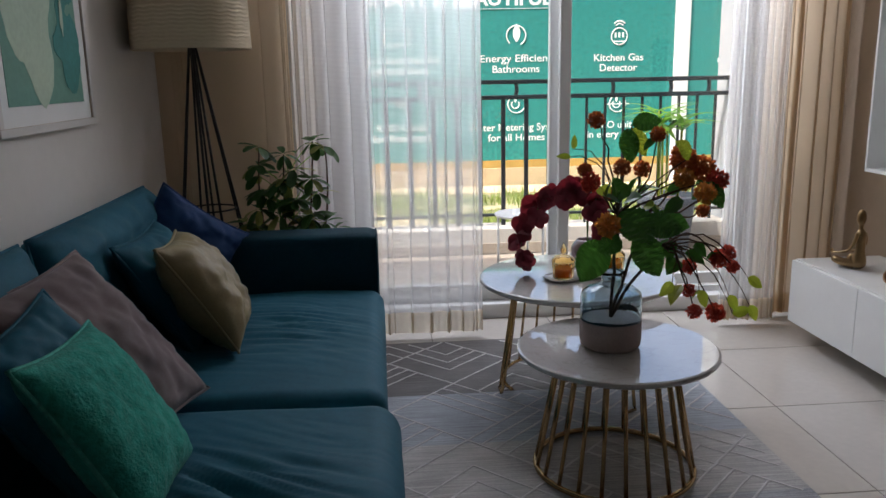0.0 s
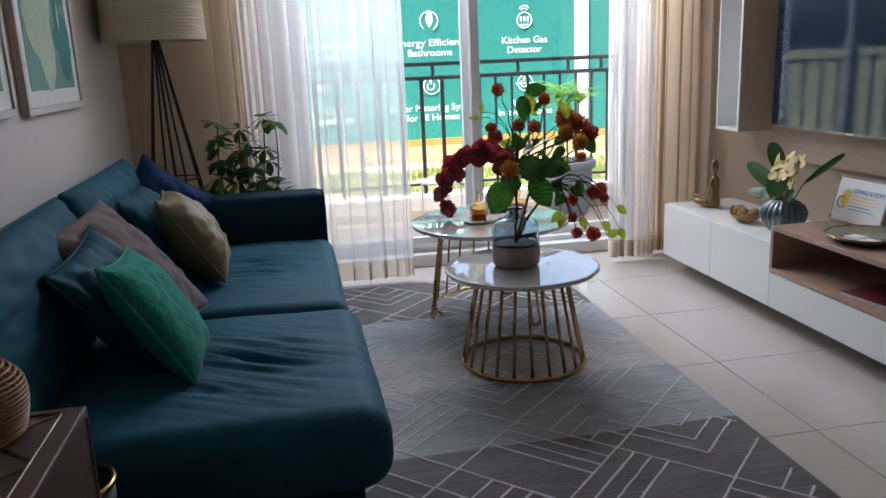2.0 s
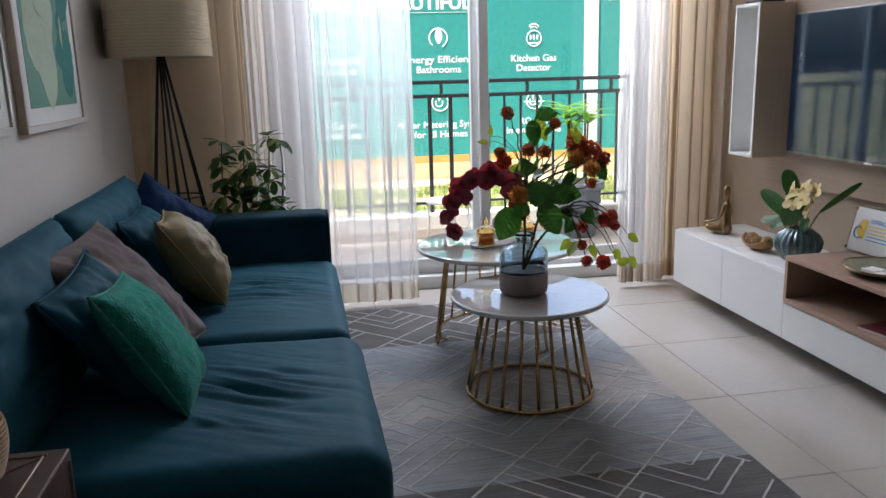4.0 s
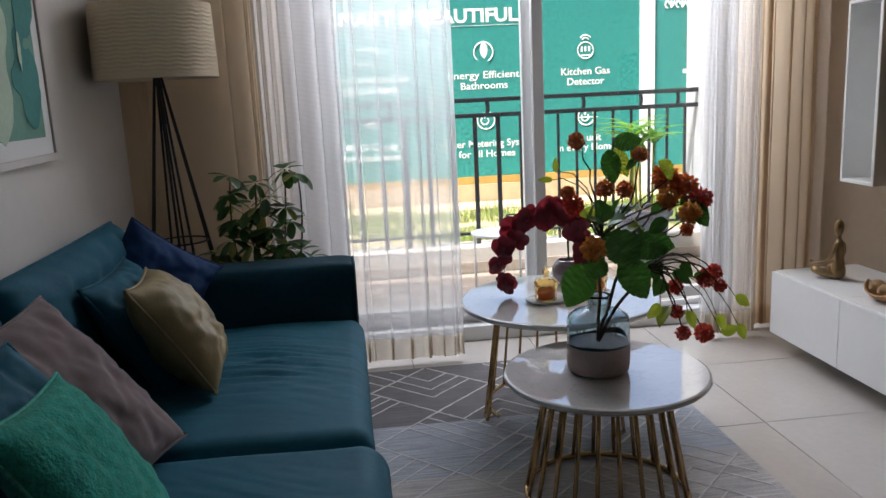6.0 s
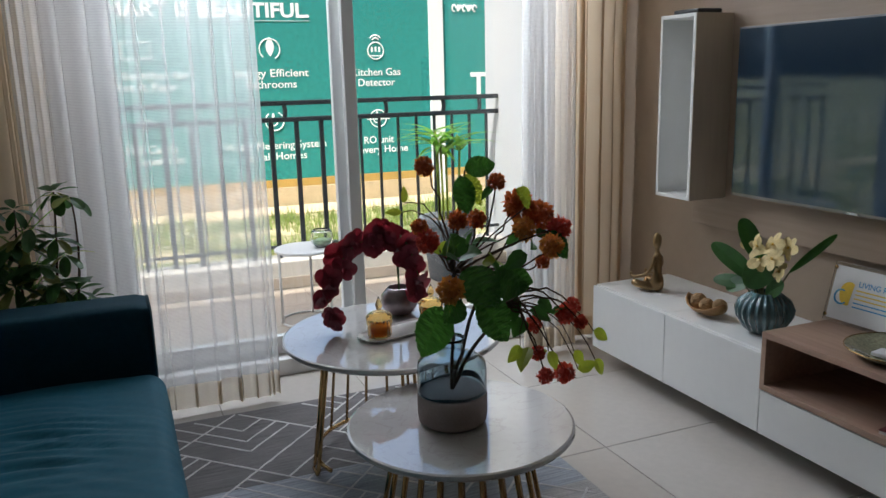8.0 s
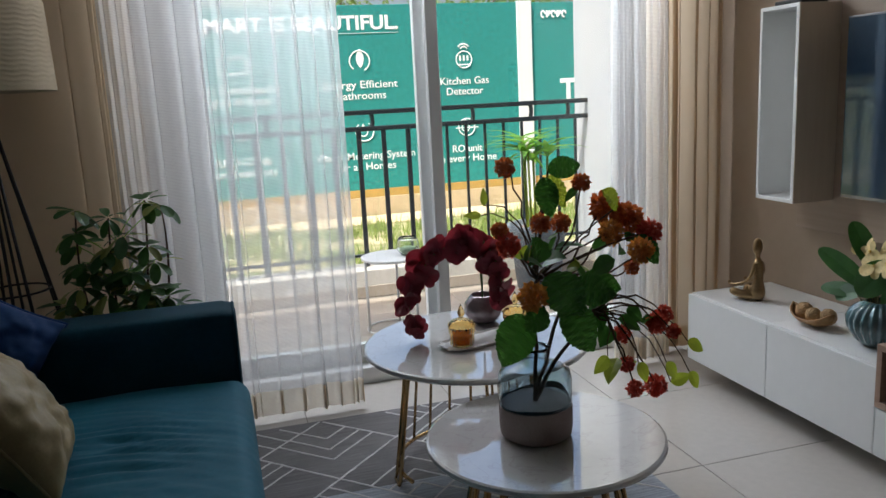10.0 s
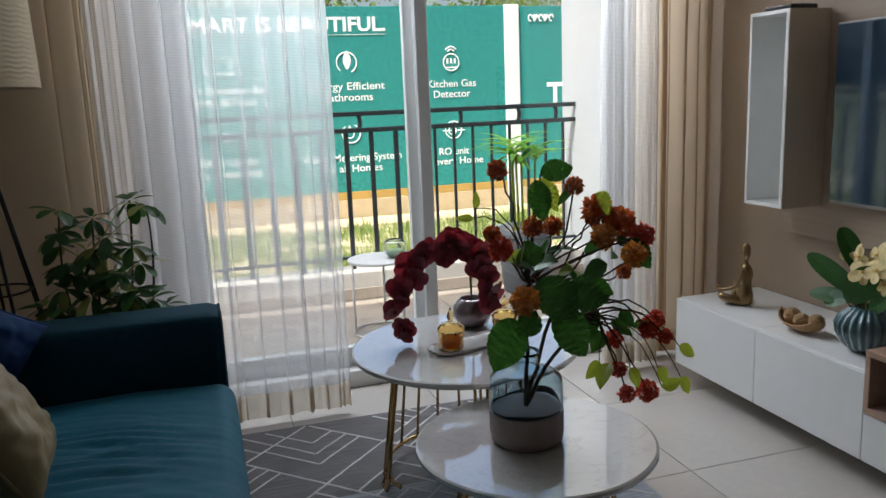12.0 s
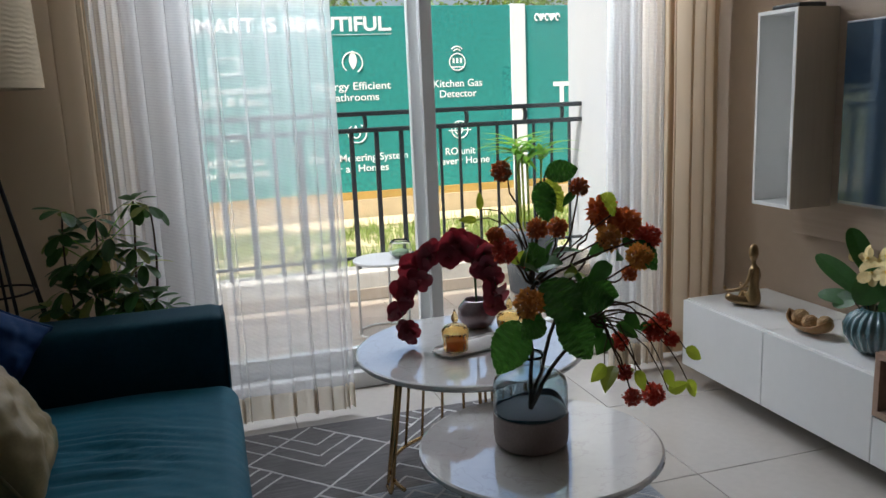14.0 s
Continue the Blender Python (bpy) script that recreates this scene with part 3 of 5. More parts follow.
arm_edge = [(0.147, 3.571, 0.13), (0.147, 3.570, 0.4), (0.147, 3.570, 0.578)]
arm_edge += [(0.147, 3.600 - 0.03 * math.cos(a), 0.581 + 0.03 * math.sin(a)) for a in (0.4, 0.8, 1.2, 1.57)]
arm_edge += [(0.147, 3.720 + 0.03 * math.sin(a), 0.581 + 0.03 * math.cos(a)) for a in (0.0, 0.4, 0.8, 1.2)]
arm_edge += [(0.147, 3.750, 0.578), (0.147, 3.750, 0.4), (0.147, 3.749, 0.13)]
part("arm_piping", tube(arm_edge, 0.005, n=6), M_TEAL_SHADED, sofa, smooth=True)


def back_cushion(y0, y1, seed):
    w, h = y1 - y0, 0.445
    c = part("back_cushion", pillow_mesh(w, h, 0.17, 40, 0.008, seed, 0.0, 0.015, 6.0), M_TEAL, sofa, smooth=True)
    c.matrix_basis = pose(-0.635, (y0 + y1) / 2, 0.385, 0, 0, 90) @ pose(0, 0, 0, -9, 0, 0)
    pts = [(w / 2 * u, 0, h / 2 * v * (1 - 0.015 * (1 - u * u)) + h / 2) for u, v in [(k / 10 - 1, 1) for k in range(21)] + [(1, 1 - k / 6) for k in range(1, 13)] + [(1 - k / 10, -1) for k in range(1, 21)] + [(-1, -1 + k / 6) for k in range(1, 12)]]
    part("piping", tube(pts, 0.005, n=6, close=True), M_TEAL, c, smooth=True)


back_cushion(1.48, 2.555, 2.0)
back_cushion(2.60, 3.60, 7.0)

pillow("throw_pillow", "emerald green chenille cushion on the sofa", M_GREEN, (-0.255, 2.075, 0.408), 90.5, -32.5, 0.375, 0.375, 0.135, 3.0, 4.5, M_PIPE, rough=0.004)
pillow("throw_pillow", "mauve cotton cushion on the sofa", M_MAUVE, (-0.325, 2.33, 0.43), 77, -40.5, 0.42, 0.47, 0.14, 8.0, -4)
pillow("throw_pillow", "olive gold silk cushion on the sofa", M_OLIVE, (-0.26, 2.96, 0.44), 95, -33.5, 0.35, 0.37, 0.18, 13.0, 2)
pillow("throw_pillow", "navy velvet cushion against the armrest", M_NAVY, (-0.63, 3.395, 0.455), 24, -13, 0.365, 0.365, 0.16, 17.0, 37)
pillow("throw_pillow", "teal velvet cushion matching the sofa", M_TEAL, (-0.33, 2.165, 0.405), 85, -35, 0.37, 0.42, 0.13, 21.0, -8)
pillow("throw_pillow", "teal velvet cushion matching the sofa", M_TEAL, (-0.385, 3.10, 0.405), 92, -32, 0.50, 0.40, 0.16, 25.0, 1)


# ---- coffee tables ----
def top_disc(r, z0, z1):
    return lathe([(0, z0), (r - 0.012, z0), (r - 0.003, z0 + 0.006), (r, z0 + 0.011), (r - 0.002, z1 - 0.003), (r - 0.008, z1), (0, z1)], 72)


small = thing("coffee_table", "small round marble coffee table on gold wire base", "table", (0.865, 2.82, 0.01), group="coffee tables")
part("tabletop", top_disc(0.30, 0.37, 0.392), M_MARBLE, small, "white veined marble top", smooth=False)
part("foot_ring", tube(ring_points(0, 0, 0.009, 0.24), 0.009, close=True), M_GOLD, small, smooth=True)
part("top_ring", tube(ring_points(0, 0, 0.362, 0.17), 0.006, close=True), M_GOLD, small, smooth=True)
for k in range(22):
    a = math.tau * k / 22
    part("rod", tube([(0.24 * math.cos(a), 0.24 * math.sin(a), 0.008), (0.17 * math.cos(a), 0.17 * math.sin(a), 0.365)], 0.0064), M_GOLD, small, smooth=True)

large = thing("coffee_table", "large round marble coffee table on gold wire legs", "table", (0.895, 3.44, 0.01), group="coffee tables")
part("tabletop", top_disc(0.365, 0.43, 0.452), M_MARBLE, large, "white veined marble top")
part("top_ring", tube(ring_points(0, 0, 0.422, 0.23), 0.006, close=True), M_GOLD, large, smooth=True)
part("foot_ring", tube(ring_points(0, 0, 0.045, 0.275, 40, radians(-5), radians(205)), 0.007), M_GOLD, large, smooth=True)
for k in range(11):
    a = radians(8 + 17.5 * k)
    part("rod", tube([(0.275 * math.cos(a), 0.275 * math.sin(a), 0.045), (0.23 * math.cos(a), 0.23 * math.sin(a), 0.425)], 0.005), M_GOLD, large, smooth=True)
for a0 in (180, 300, 60):
    a, b = radians(a0 - 5), radians(a0 + 5)
    pts = [(0.23 * math.cos(a), 0.23 * math.sin(a), 0.425), (0.285 * math.cos(a), 0.285 * math.sin(a), 0.02), (0.29 * math.cos(a), 0.29 * math.sin(a), 0.007), (0.29 * math.cos(b), 0.29 * math.sin(b), 0.007), (0.285 * math.cos(b), 0.285 * math.sin(b), 0.02), (0.23 * math.cos(b), 0.23 * math.sin(b), 0.425)]
    part("leg", tube(pts, 0.0065), M_GOLD, large, smooth=True)

# ---- television wall ----
CX0, CZ0, CZ1, CY0 = 2.008, 0.085, 0.371, 3.928
panel = thing("wall_panel", "pale wood veneer panel on the wall behind the television", "panel", (2.40, 2.6, 1.1))
part("board", box(-0.018, 0.02, -1.5, 1.14, -0.45, 0.47, 0.003), M_PANEL, panel)


def low_cabinet(y1, y0, z1, name="tv_cabinet"):
    c = thing(name, "white lacquered wall-hung low cabinet under the television", "cabinet", (CX0, y0, CZ0), group="low cabinets")
    part("body", box(0.019, XR - CX0, 0.001, y1 - y0 - 0.001, 0, z1 - CZ0, 0.002), M_WHITE, c)
    part("door", box(0, 0.018, 0.0015, y1 - y0 - 0.0015, 0.0, z1 - CZ0 - 0.004, 0.002), M_WHITE, c)
    return c


low_cabinet(CY0, 3.43, CZ1)
low_cabinet(3.43, 2.93, CZ1)
low_cabinet(2.93, 1.93, 0.243)
low_cabinet(1.93, 0.93, 0.243)
WY0, WY1, WZ0, WZ1 = 1.42, 2.93, 0.244, 0.445
ws = thing("open_shelf", "pale oak open shelf box on the low cabinets", "shelf", (CX0 - 0.004, WY0, WZ0))
L, H, Dp = WY1 - WY0, WZ1 - WZ0, XR - CX0
part("top", box(0, Dp, 0, L, H - 0.02, H, 0.0015), M_OAK, ws)
part("bottom", box(0, Dp, 0, L, 0, 0.02, 0.0015), M_OAK, ws)
for y in (0, L - 0.02):
    part("side", box(0, Dp, y, y + 0.02, 0.02, H - 0.02, 0.0015), M_OAK, ws)
part("back", box(Dp - 0.02, Dp, 0.02, L - 0.02, 0.02, H - 0.02), M_OAK, ws)

tv = thing("television", "large black flat television on the wall panel", "television", (2.31, 2.883, 0.81))
part("case", box(0.012, 0.072, -0.557, 0.557, 0.0, 0.635, 0.006), M_TVB, tv)
part("bezel", box(0.004, 0.013, -0.557, 0.557, 0.0, 0.635, 0.002), M_BEZEL, tv, "thin grey metal edge")
part("screen", box(0.0, 0.0045, -0.55, 0.55, 0.012, 0.628), M_SCREEN, tv)
part("badge", box(-0.002, 0.004, -0.02, 0.02, 0.003, 0.009), M_WHITE, tv, "small pale badge")

nx0, ny0, ny1, nz0, nz1 = 2.2, 3.55, 3.76, 0.78, 1.508
niche = thing("wall_shelf", "white tall open box shelf mounted on the wall", "shelf", (nx0, ny0, nz0))
w_, h_, d_ = ny1 - ny0, nz1 - nz0, 2.382 - nx0
for b in ((0, d_, 0, 0.014, 0, h_), (0, d_, w_ - 0.014, w_, 0, h_), (0, d_, 0.014, w_ - 0.014, 0, 0.014), (0, d_, 0.014, w_ - 0.014, h_ - 0.014, h_)):
    part("board", box(*b, bevel=0.0015), M_WHITE, niche)
part("back", box(d_ - 0.01, d_, 0.014, w_ - 0.014, 0.014, h_ - 0.014), M_WHITE, niche)
part("side_panel", box(0.001, d_, -0.0035, -0.0005, 0.0, h_, 0.0008), wood("pale veneer", (0.70, 0.58, 0.45), (0.66, 0.54, 0.415), 0.5, (30, 30, 2)), niche, "pale wood veneer side")
rem = thing("set_top_box", "small dark plastic box lying on the wall shelf", "device", (nx0 + 0.05, 3.6, nz1))
part("case", box(-0.03, 0.09, -0.035, 0.11, 0, 0.018, 0.006), M_TVB, rem)


# ---- curtains ----
def fold_line(width, folds, depth, seed):
    """The cloth's line along its track as pleats at uneven steps: (x, y, pleat) triples, some doubled back on themselves."""
    rng = random.Random(seed)
    gaps = [rng.uniform(0.25, 1.0) ** 2 + (0.9 if rng.random() < 0.25 else 0.0) for _ in range(folds)]
    tot = sum(gaps)
    out, x = [(0.0, 0.0, 0)], 0.0
    for k, g in enumerate(gaps):
        step = width * g / tot
        w = min(step * 0.5, depth * rng.uniform(0.35, 1.2))
        d = depth * rng.uniform(0.5, 1.3)
        x0 = x + step - w
        out += [(x + (x0 - x) * 0.35, 0.10 * d, k), (x + (x0 - x) * 0.7, 0.28 * d, k), (x0, 0.12 * d, k), (x0 + w * 0.75, -0.35 * d, k), (x0 + w * 1.02, -0.75 * d, k), (x0 + w * 0.8, -d, k), (x0 + w * 0.5, -0.7 * d, k), (x0 + w * 0.45, -0.3 * d, k), (x0 + w * 0.7, 0.02 * d, k)]
        x += step
    return out + [(width, 0.0, folds - 1)]


def curtain(name, label, x0, x1, y, z0, z1, folds, depth, material, seed, hem=None):
    """Hanging cloth in soft pleats that wander a little on their way down."""
    c = thing(name, label, "curtain", (x0, y, z0))
    line = fold_line(x1 - x0, folds, depth, seed)
    for _ in range(2):
        fine = [line[0]]
        for a, b in zip(line, line[1:]):
            fine += [tuple(0.75 * p + 0.25 * q for p, q in zip(a, b)), tuple(0.25 * p + 0.75 * q for p, q in zip(a, b))]
        line = fine + [line[-1]]
    nz = 22
    bm, grid = bmesh.new(), []
    for j in range(nz + 1):
        v = j / nz
        row = []
        for px, py, k in line:
            sway = 0.45 * depth * noise.noise(Vector((k * 0.7, v * 1.6, seed)))
            deep = (0.95 - 0.15 * v) * (1 + 0.5 * noise.noise(Vector((k * 0.9, v * 1.3, seed + 7.0))))
            pz = v * (z1 - z0) + (0.010 * noise.noise(Vector((k * 0.5, seed, 4))) if j == 0 else 0)
            row.append(bm.verts.new((px + sway, py * deep + 0.006 * noise.noise(Vector((px * 8, v * 5, seed))), pz)))
        grid.append(row)
    cols = len(line) - 1
    for j in range(nz):
        for i in range(cols):
            bm.faces.new((grid[j][i], grid[j][i + 1], grid[j + 1][i + 1], grid[j + 1][i]))
    if hem:
        low = bmesh.new()
        rows = [[low.verts.new((grid[0][i].co.x, grid[0][i].co.y - 0.004, grid[0][i].co.z + f)) for i in range(cols + 1)] for f in (0.0, 0.1)]
        for i in range(cols):
            low.faces.new((rows[0][i], rows[0][i + 1], rows[1][i + 1], rows[1][i]))
        part("hem", low, hem, c, smooth=True)
    part("cloth", bm, material, c, smooth=True)
    return c


curtain("sheer_curtain", "white sheer voile curtain drawn over the balcony door", -0.20, 0.63, 4.14, 0.03, 2.68, 18, 0.024, M_SHEER, 5, M_HEM)
curtain("sheer_curtain", "white sheer voile curtain gathered at the side", 1.77, 2.03, 4.14, 0.03, 2.68, 13, 0.026, M_SHEER, 6, M_HEM)
curtain("drape", "beige linen drape gathered beside the balcony door", -0.79, -0.10, 4.25, 0.02, 2.68, 7, 0.010, M_DRAPE, 9, M_DRAPE)
curtain("drape", "beige linen drape gathered beside the balcony door", 1.97, 2.37, 4.24, 0.02, 2.68, 17, 0.007, M_DRAPE, 12, M_DRAPE)
track = structure("curtain_track", box(XL + 0.02, XR - 0.02, 4.08, 4.3, 2.68, ZC, 0.004), M_WHITE, "white ceiling curtain track", "track")

# ---- floor lamp ----
def ribbed_shade(r0, r1, z0, z1, n=192, m=76):
    """A drum shade: a thin wall whose outside carries wavy pleats round it."""
    bm = bmesh.new()
    rows = []
    for j in range(m + 1):
        f = j / m
        z, r = z0 + (z1 - z0) * f, r0 + (r1 - r0) * f
        rows.append([])
        for k in range(n):
            a = math.tau * k / n
            q = r + 0.0013 * math.sin(math.tau * (z / 0.0152) + 0.9 * math.sin(20 * a)) * min(1, 6 * f, 6 * (1 - f))
            rows[-1].append(bm.verts.new((q * math.cos(a), q * math.sin(a), z)))
    for r, z in ((r1 - 0.004, z1), (r0 - 0.004, z0)):
        rows.append([bm.verts.new((r * math.cos(math.tau * k / n), r * math.sin(math.tau * k / n), z)) for k in range(n)])
    for p, q in zip(rows, rows[1:] + rows[:1]):
        for k in range(n):
            bm.faces.new((p[k], p[(k + 1) % n], q[(k + 1) % n], q[k]))
    return bm


lamp = thing("floor_lamp", "cream drum shade floor lamp on black wire legs", "lamp", (-0.565, 3.97, 0.0))
part("shade", ribbed_shade(0.235, 0.228, 1.325, 1.605), M_SHADE, lamp, "cream ribbed drum shade", smooth=True)
for k in range(4):
    a = radians(20 + 90 * k)
    for s in (-0.22, 0.22):
        part("leg", tube([(0.012 * math.cos(a + s), 0.012 * math.sin(a + s), 1.34), (0.04 + 0.21 * math.cos(a + s), 0.21 * math.sin(a + s), 0.0)], 0.0055, n=6), M_BLACK, lamp, smooth=True)
part("brace_ring", tube(ring_points(0.02, 0, 0.675, 0.108, 36), 0.004, n=6, close=True), M_BLACK, lamp, smooth=True)
part("stem", tube([(0, 0, 1.3), (0, 0, 1.5)], 0.012), M_BLACK, lamp, smooth=True)
part("bulb", lathe([(0, 1.56), (0.02, 1.55), (0.03, 1.53), (0.02, 1.5), (0.0, 1.5)], 20), M_WHITE, lamp, smooth=True)
for k in range(3):
    a = math.tau * k / 3
    part("spoke", tube([(0, 0, 1.45), (0.229 * math.cos(a), 0.229 * math.sin(a), 1.45)], 0.003, n=6), M_BLACK, lamp)

# ---- leaves and flowers ----
def leaf_mat(name, base, rough=0.4, trans=0.25):
    m = mat(name, base, rough, var=0.38, scale=26, bump=0.35, bump_scale=70)
    t = m.node_tree
    b, out = t.nodes["Principled BSDF"], t.nodes["Material Output"]
    tr, mx = t.nodes.new("ShaderNodeBsdfTranslucent"), t.nodes.new("ShaderNodeMixShader")
    tr.inputs["Color"].default_value = (min(1, base[0] * 2.6), min(1, base[1] * 2.2), base[2] * 1.2, 1)
    mx.inputs["Fac"].default_value = trans
    t.links.new(b.outputs[0], mx.inputs[1])
    t.links.new(tr.outputs[0], mx.inputs[2])
    t.links.new(mx.outputs[0], out.inputs["Surface"])
    return m


M_LEAF = leaf_mat("green leaf", (0.03, 0.115, 0.022), 0.45, 0.22)
M_LEAFD = leaf_mat("dark waxy leaf", (0.032, 0.10, 0.026), 0.35, 0.25)
M_LEAFY = leaf_mat("yellow green leaf", (0.16, 0.22, 0.03), 0.45, 0.4)
M_LEAFO = leaf_mat("bright bamboo leaf", (0.10, 0.24, 0.04), 0.4, 0.4)
M_RUST = leaf_mat("rust red petal", (0.36, 0.10, 0.035), 0.7, 0.25)
M_RED = leaf_mat("dull red petal", (0.42, 0.06, 0.05), 0.7, 0.25)
M_OCHRE = leaf_mat("ochre petal", (0.46, 0.19, 0.05), 0.7, 0.25)
M_MAROON = leaf_mat("maroon petal", (0.15, 0.012, 0.030), 0.5, 0.2)
M_CREAM = leaf_mat("cream petal", (0.80, 0.63, 0.30), 0.6, 0.1)
M_TWIG = mat("brown twig", (0.07, 0.04, 0.022), 0.8, var=0.3, scale=40)


def leaf(bm, m, length, width, curl=0.25, n=7, fold=0.25, rough=0.0, blunt=0.0, veins=0.0):
    """A leaf, pointed or (blunt) rounded, along +x of m with a folded midrib and a hanging tip; veins: height of its quilting."""
    rows = []
    sides = (-1, -0.66, -0.33, 0, 0.33, 0.66, 1) if veins else (-1, 0, 1)
    for i in range(n + 1):
        u = i / n if not blunt else 0.5 - 0.5 * math.cos(math.pi * i / n)
        if blunt:
            w = width / 2 * math.sqrt(max(0.0, 1 - (2 * u ** blunt - 1) ** 2)) + 0.0004
        else:
            w = width / 2 * (math.sin(math.pi * min(1, u ** 0.75)) ** 0.8)
        z = -curl * length * u * u
        row = []
        for s in sides:
            edge = w * (1 + rough * (i % 2)) if abs(s) == 1 else w
            lift = veins * math.cos(math.tau * 7 * (u - 0.22 * abs(s))) * min(1, 3 * abs(s)) if s else 0.0
            row.append(bm.verts.new(m @ Vector((length * (u + (0.05 * abs(s) * math.sin(math.pi * u) if veins else 0)), s * edge, z + abs(s) * fold * w + lift))))
        rows.append(row)
    for a, b in zip(rows, rows[1:]):
        for k in range(len(sides) - 1):
            bm.faces.new((a[k], b[k], b[k + 1], a[k + 1]))
    return bm


def aim(at, d, roll=0.0):
    q = Vector(d).to_track_quat("X", "Z").to_matrix().to_4x4()
    return Matrix.Translation(at) @ q @ Matrix.Rotation(roll, 4, "X")


def facing(at, d, nrm):
    """A place for a leaf that runs along d with its upper side turned to nrm."""
    x = Vector(d).normalized()
    y = Vector(nrm).cross(x).normalized()
    z = x.cross(y)
    return Matrix.Translation(at) @ Matrix((x, y, z)).transposed().to_4x4()


def pom(bm, at, r, n, rng):
    """A round flower head of many small cupped petals."""
    at = Vector(at)
    bmesh.ops.create_icosphere(bm, subdivisions=2, radius=r * 0.5, matrix=Matrix.Translation(at))
    for k in range(n):
        z = 1 - 2 * (k + 0.5) / n
        a = k * 2.39996 + rng.uniform(-0.3, 0.3)
        d = Vector((math.sqrt(1 - z * z) * math.cos(a), math.sqrt(1 - z * z) * math.sin(a), z))
        rr = r * rng.uniform(0.75, 1.0)
        leaf(bm, aim(at + d * rr * 0.62, d + Vector((rng.uniform(-.5, .5), rng.uniform(-.5, .5), rng.uniform(-.5, .5))), rng.uniform(0, 6)), rr * 0.45, rr * 0.36, rng.uniform(-0.4, 0.5), 2, 0.3)
    return bm


def bend(a, b, sag, n=9, wob=0.0, rng=None):
    a, b = Vector(a), Vector(b)
    out = []
    for k in range(n + 1):
        u = k / n
        p = a.lerp(b, u) + Vector(sag) * (4 * u * (1 - u))
        if rng and 0 < k < n:
            p += Vector([rng.uniform(-wob, wob) for _ in range(3)])
        out.append(p)
    return out


# ---- vase with autumn branches on the small table ----
M_SMOKE = glass("smoky blue glass", (0.64, 0.76, 0.82))
VX, VY, VZ = 0.845, 2.825, 0.402
vase = thing("glass_vase", "smoky blue glass jar vase with grey frosted base", "vase", (VX, VY, VZ))
vase.matrix_basis = vase.matrix_basis @ Matrix.Diagonal((0.89, 0.89, 1.0, 1))
body = [(0, 0.002), (0.085, 0.002), (0.099, 0.012), (0.102, 0.03), (0.102, 0.15), (0.097, 0.168), (0.078, 0.181), (0.048, 0.19), (0.035, 0.2), (0.034, 0.22), (0.042, 0.231)]
inner = [(r - 0.004 if r > 0.01 else 0, z + (0.006 if z < 0.02 else 0)) for r, z in reversed(body)]
part("jar", lathe(body + inner, 56), M_SMOKE, vase, smooth=True)
part("frosted_base", lathe([(0.0855, 0.001), (0.0998, 0.0115), (0.1028, 0.03), (0.1028, 0.084), (0.1022, 0.086), (0.0975, 0.087), (0, 0.087)], 56), mat("grey mauve sand", (0.31, 0.245, 0.235), 0.8, var=0.15, scale=14, bump=0.2), vase, "grey mauve filling", smooth=True)
bm = bmesh.new()
low = [[], []]
for k in range(72):
    a = math.tau * k / 72
    z0 = 0.085 + 0.006 * math.sin(a * 2 + 0.6) - 0.008 * max(0.0, math.sin(a - 2.2)) + 0.002 * math.sin(5 * a)
    for row, r, z in zip(low, (0.0976, 0.0976), (z0 + 0.002, z0 + 0.014 + 0.005 * math.sin(a * 3))):
        row.append(bm.verts.new((r * math.cos(a), r * math.sin(a), z)))
for p, q in zip(low, low[1:]):
    for k in range(72):
        bm.faces.new((p[k], p[(k + 1) % 72], q[(k + 1) % 72], q[k]))
part("gravel_layer", bm, mat("dark teal gravel", (0.03, 0.065, 0.075), 0.5, var=0.4, scale=60, bump=0.6, bump_scale=120), vase, "dark teal layer over the filling", smooth=True)
br = thing("flower_branches", "artificial autumn branches with rust red flower heads in the vase", "flowers", (VX, VY, VZ + 0.09))
rng = random.Random(4)


def bpart(name, bm, m, smooth=False):
    bmesh.ops.translate(bm, verts=bm.verts, vec=-O)
    return part(name, bm, m, br, smooth=smooth)


O = Vector((VX, VY, VZ + 0.09))
heads = [((0.794, 2.85, 1.073), 0.027, M_RUST, 0), ((0.937, 2.74, 1.037), 0.024, M_RUST, 0), ((1.06, 2.86, 0.955), 0.045, M_RUST, 1), ((1.10, 2.82, 0.93), 0.042, M_RUST, 1), ((1.035, 2.78, 0.905), 0.034, M_OCHRE, 0), ((1.05, 2.67, 0.88), 0.032, M_OCHRE, 1), ((1.12, 2.75, 0.905), 0.032, M_RED, 0),
         ((0.743, 2.71, 0.915), 0.03, M_RED, 0), ((0.735, 2.74, 0.945), 0.022, M_RUST, 0), ((0.853, 2.785, 0.943), 0.027, M_RUST, 0), ((0.93, 2.84, 0.93), 0.027, M_RUST, 0), ((0.79, 2.69, 0.797), 0.037, M_OCHRE, 0), ((0.84, 2.82, 0.865), 0.022, M_RED, 0),
         ((1.04, 2.68, 0.545), 0.023, M_RED, 2), ((1.12, 2.72, 0.525), 0.03, M_RED, 2), ((1.03, 2.70, 0.60), 0.021, M_RED, 2), ((1.05, 2.76, 0.655), 0.024, M_RED, 2), ((1.12, 2.72, 0.685), 0.028, M_RED, 2), ((1.165, 2.76, 0.69), 0.026, M_RED, 2), ((1.155, 2.70, 0.665), 0.02, M_RED, 2), ((1.10, 2.80, 0.81), 0.022, M_RUST, 1)]
hubs = (Vector((0.86, 2.83, 0.80)), Vector((0.95, 2.83, 0.80)), Vector((0.97, 2.77, 0.71)))
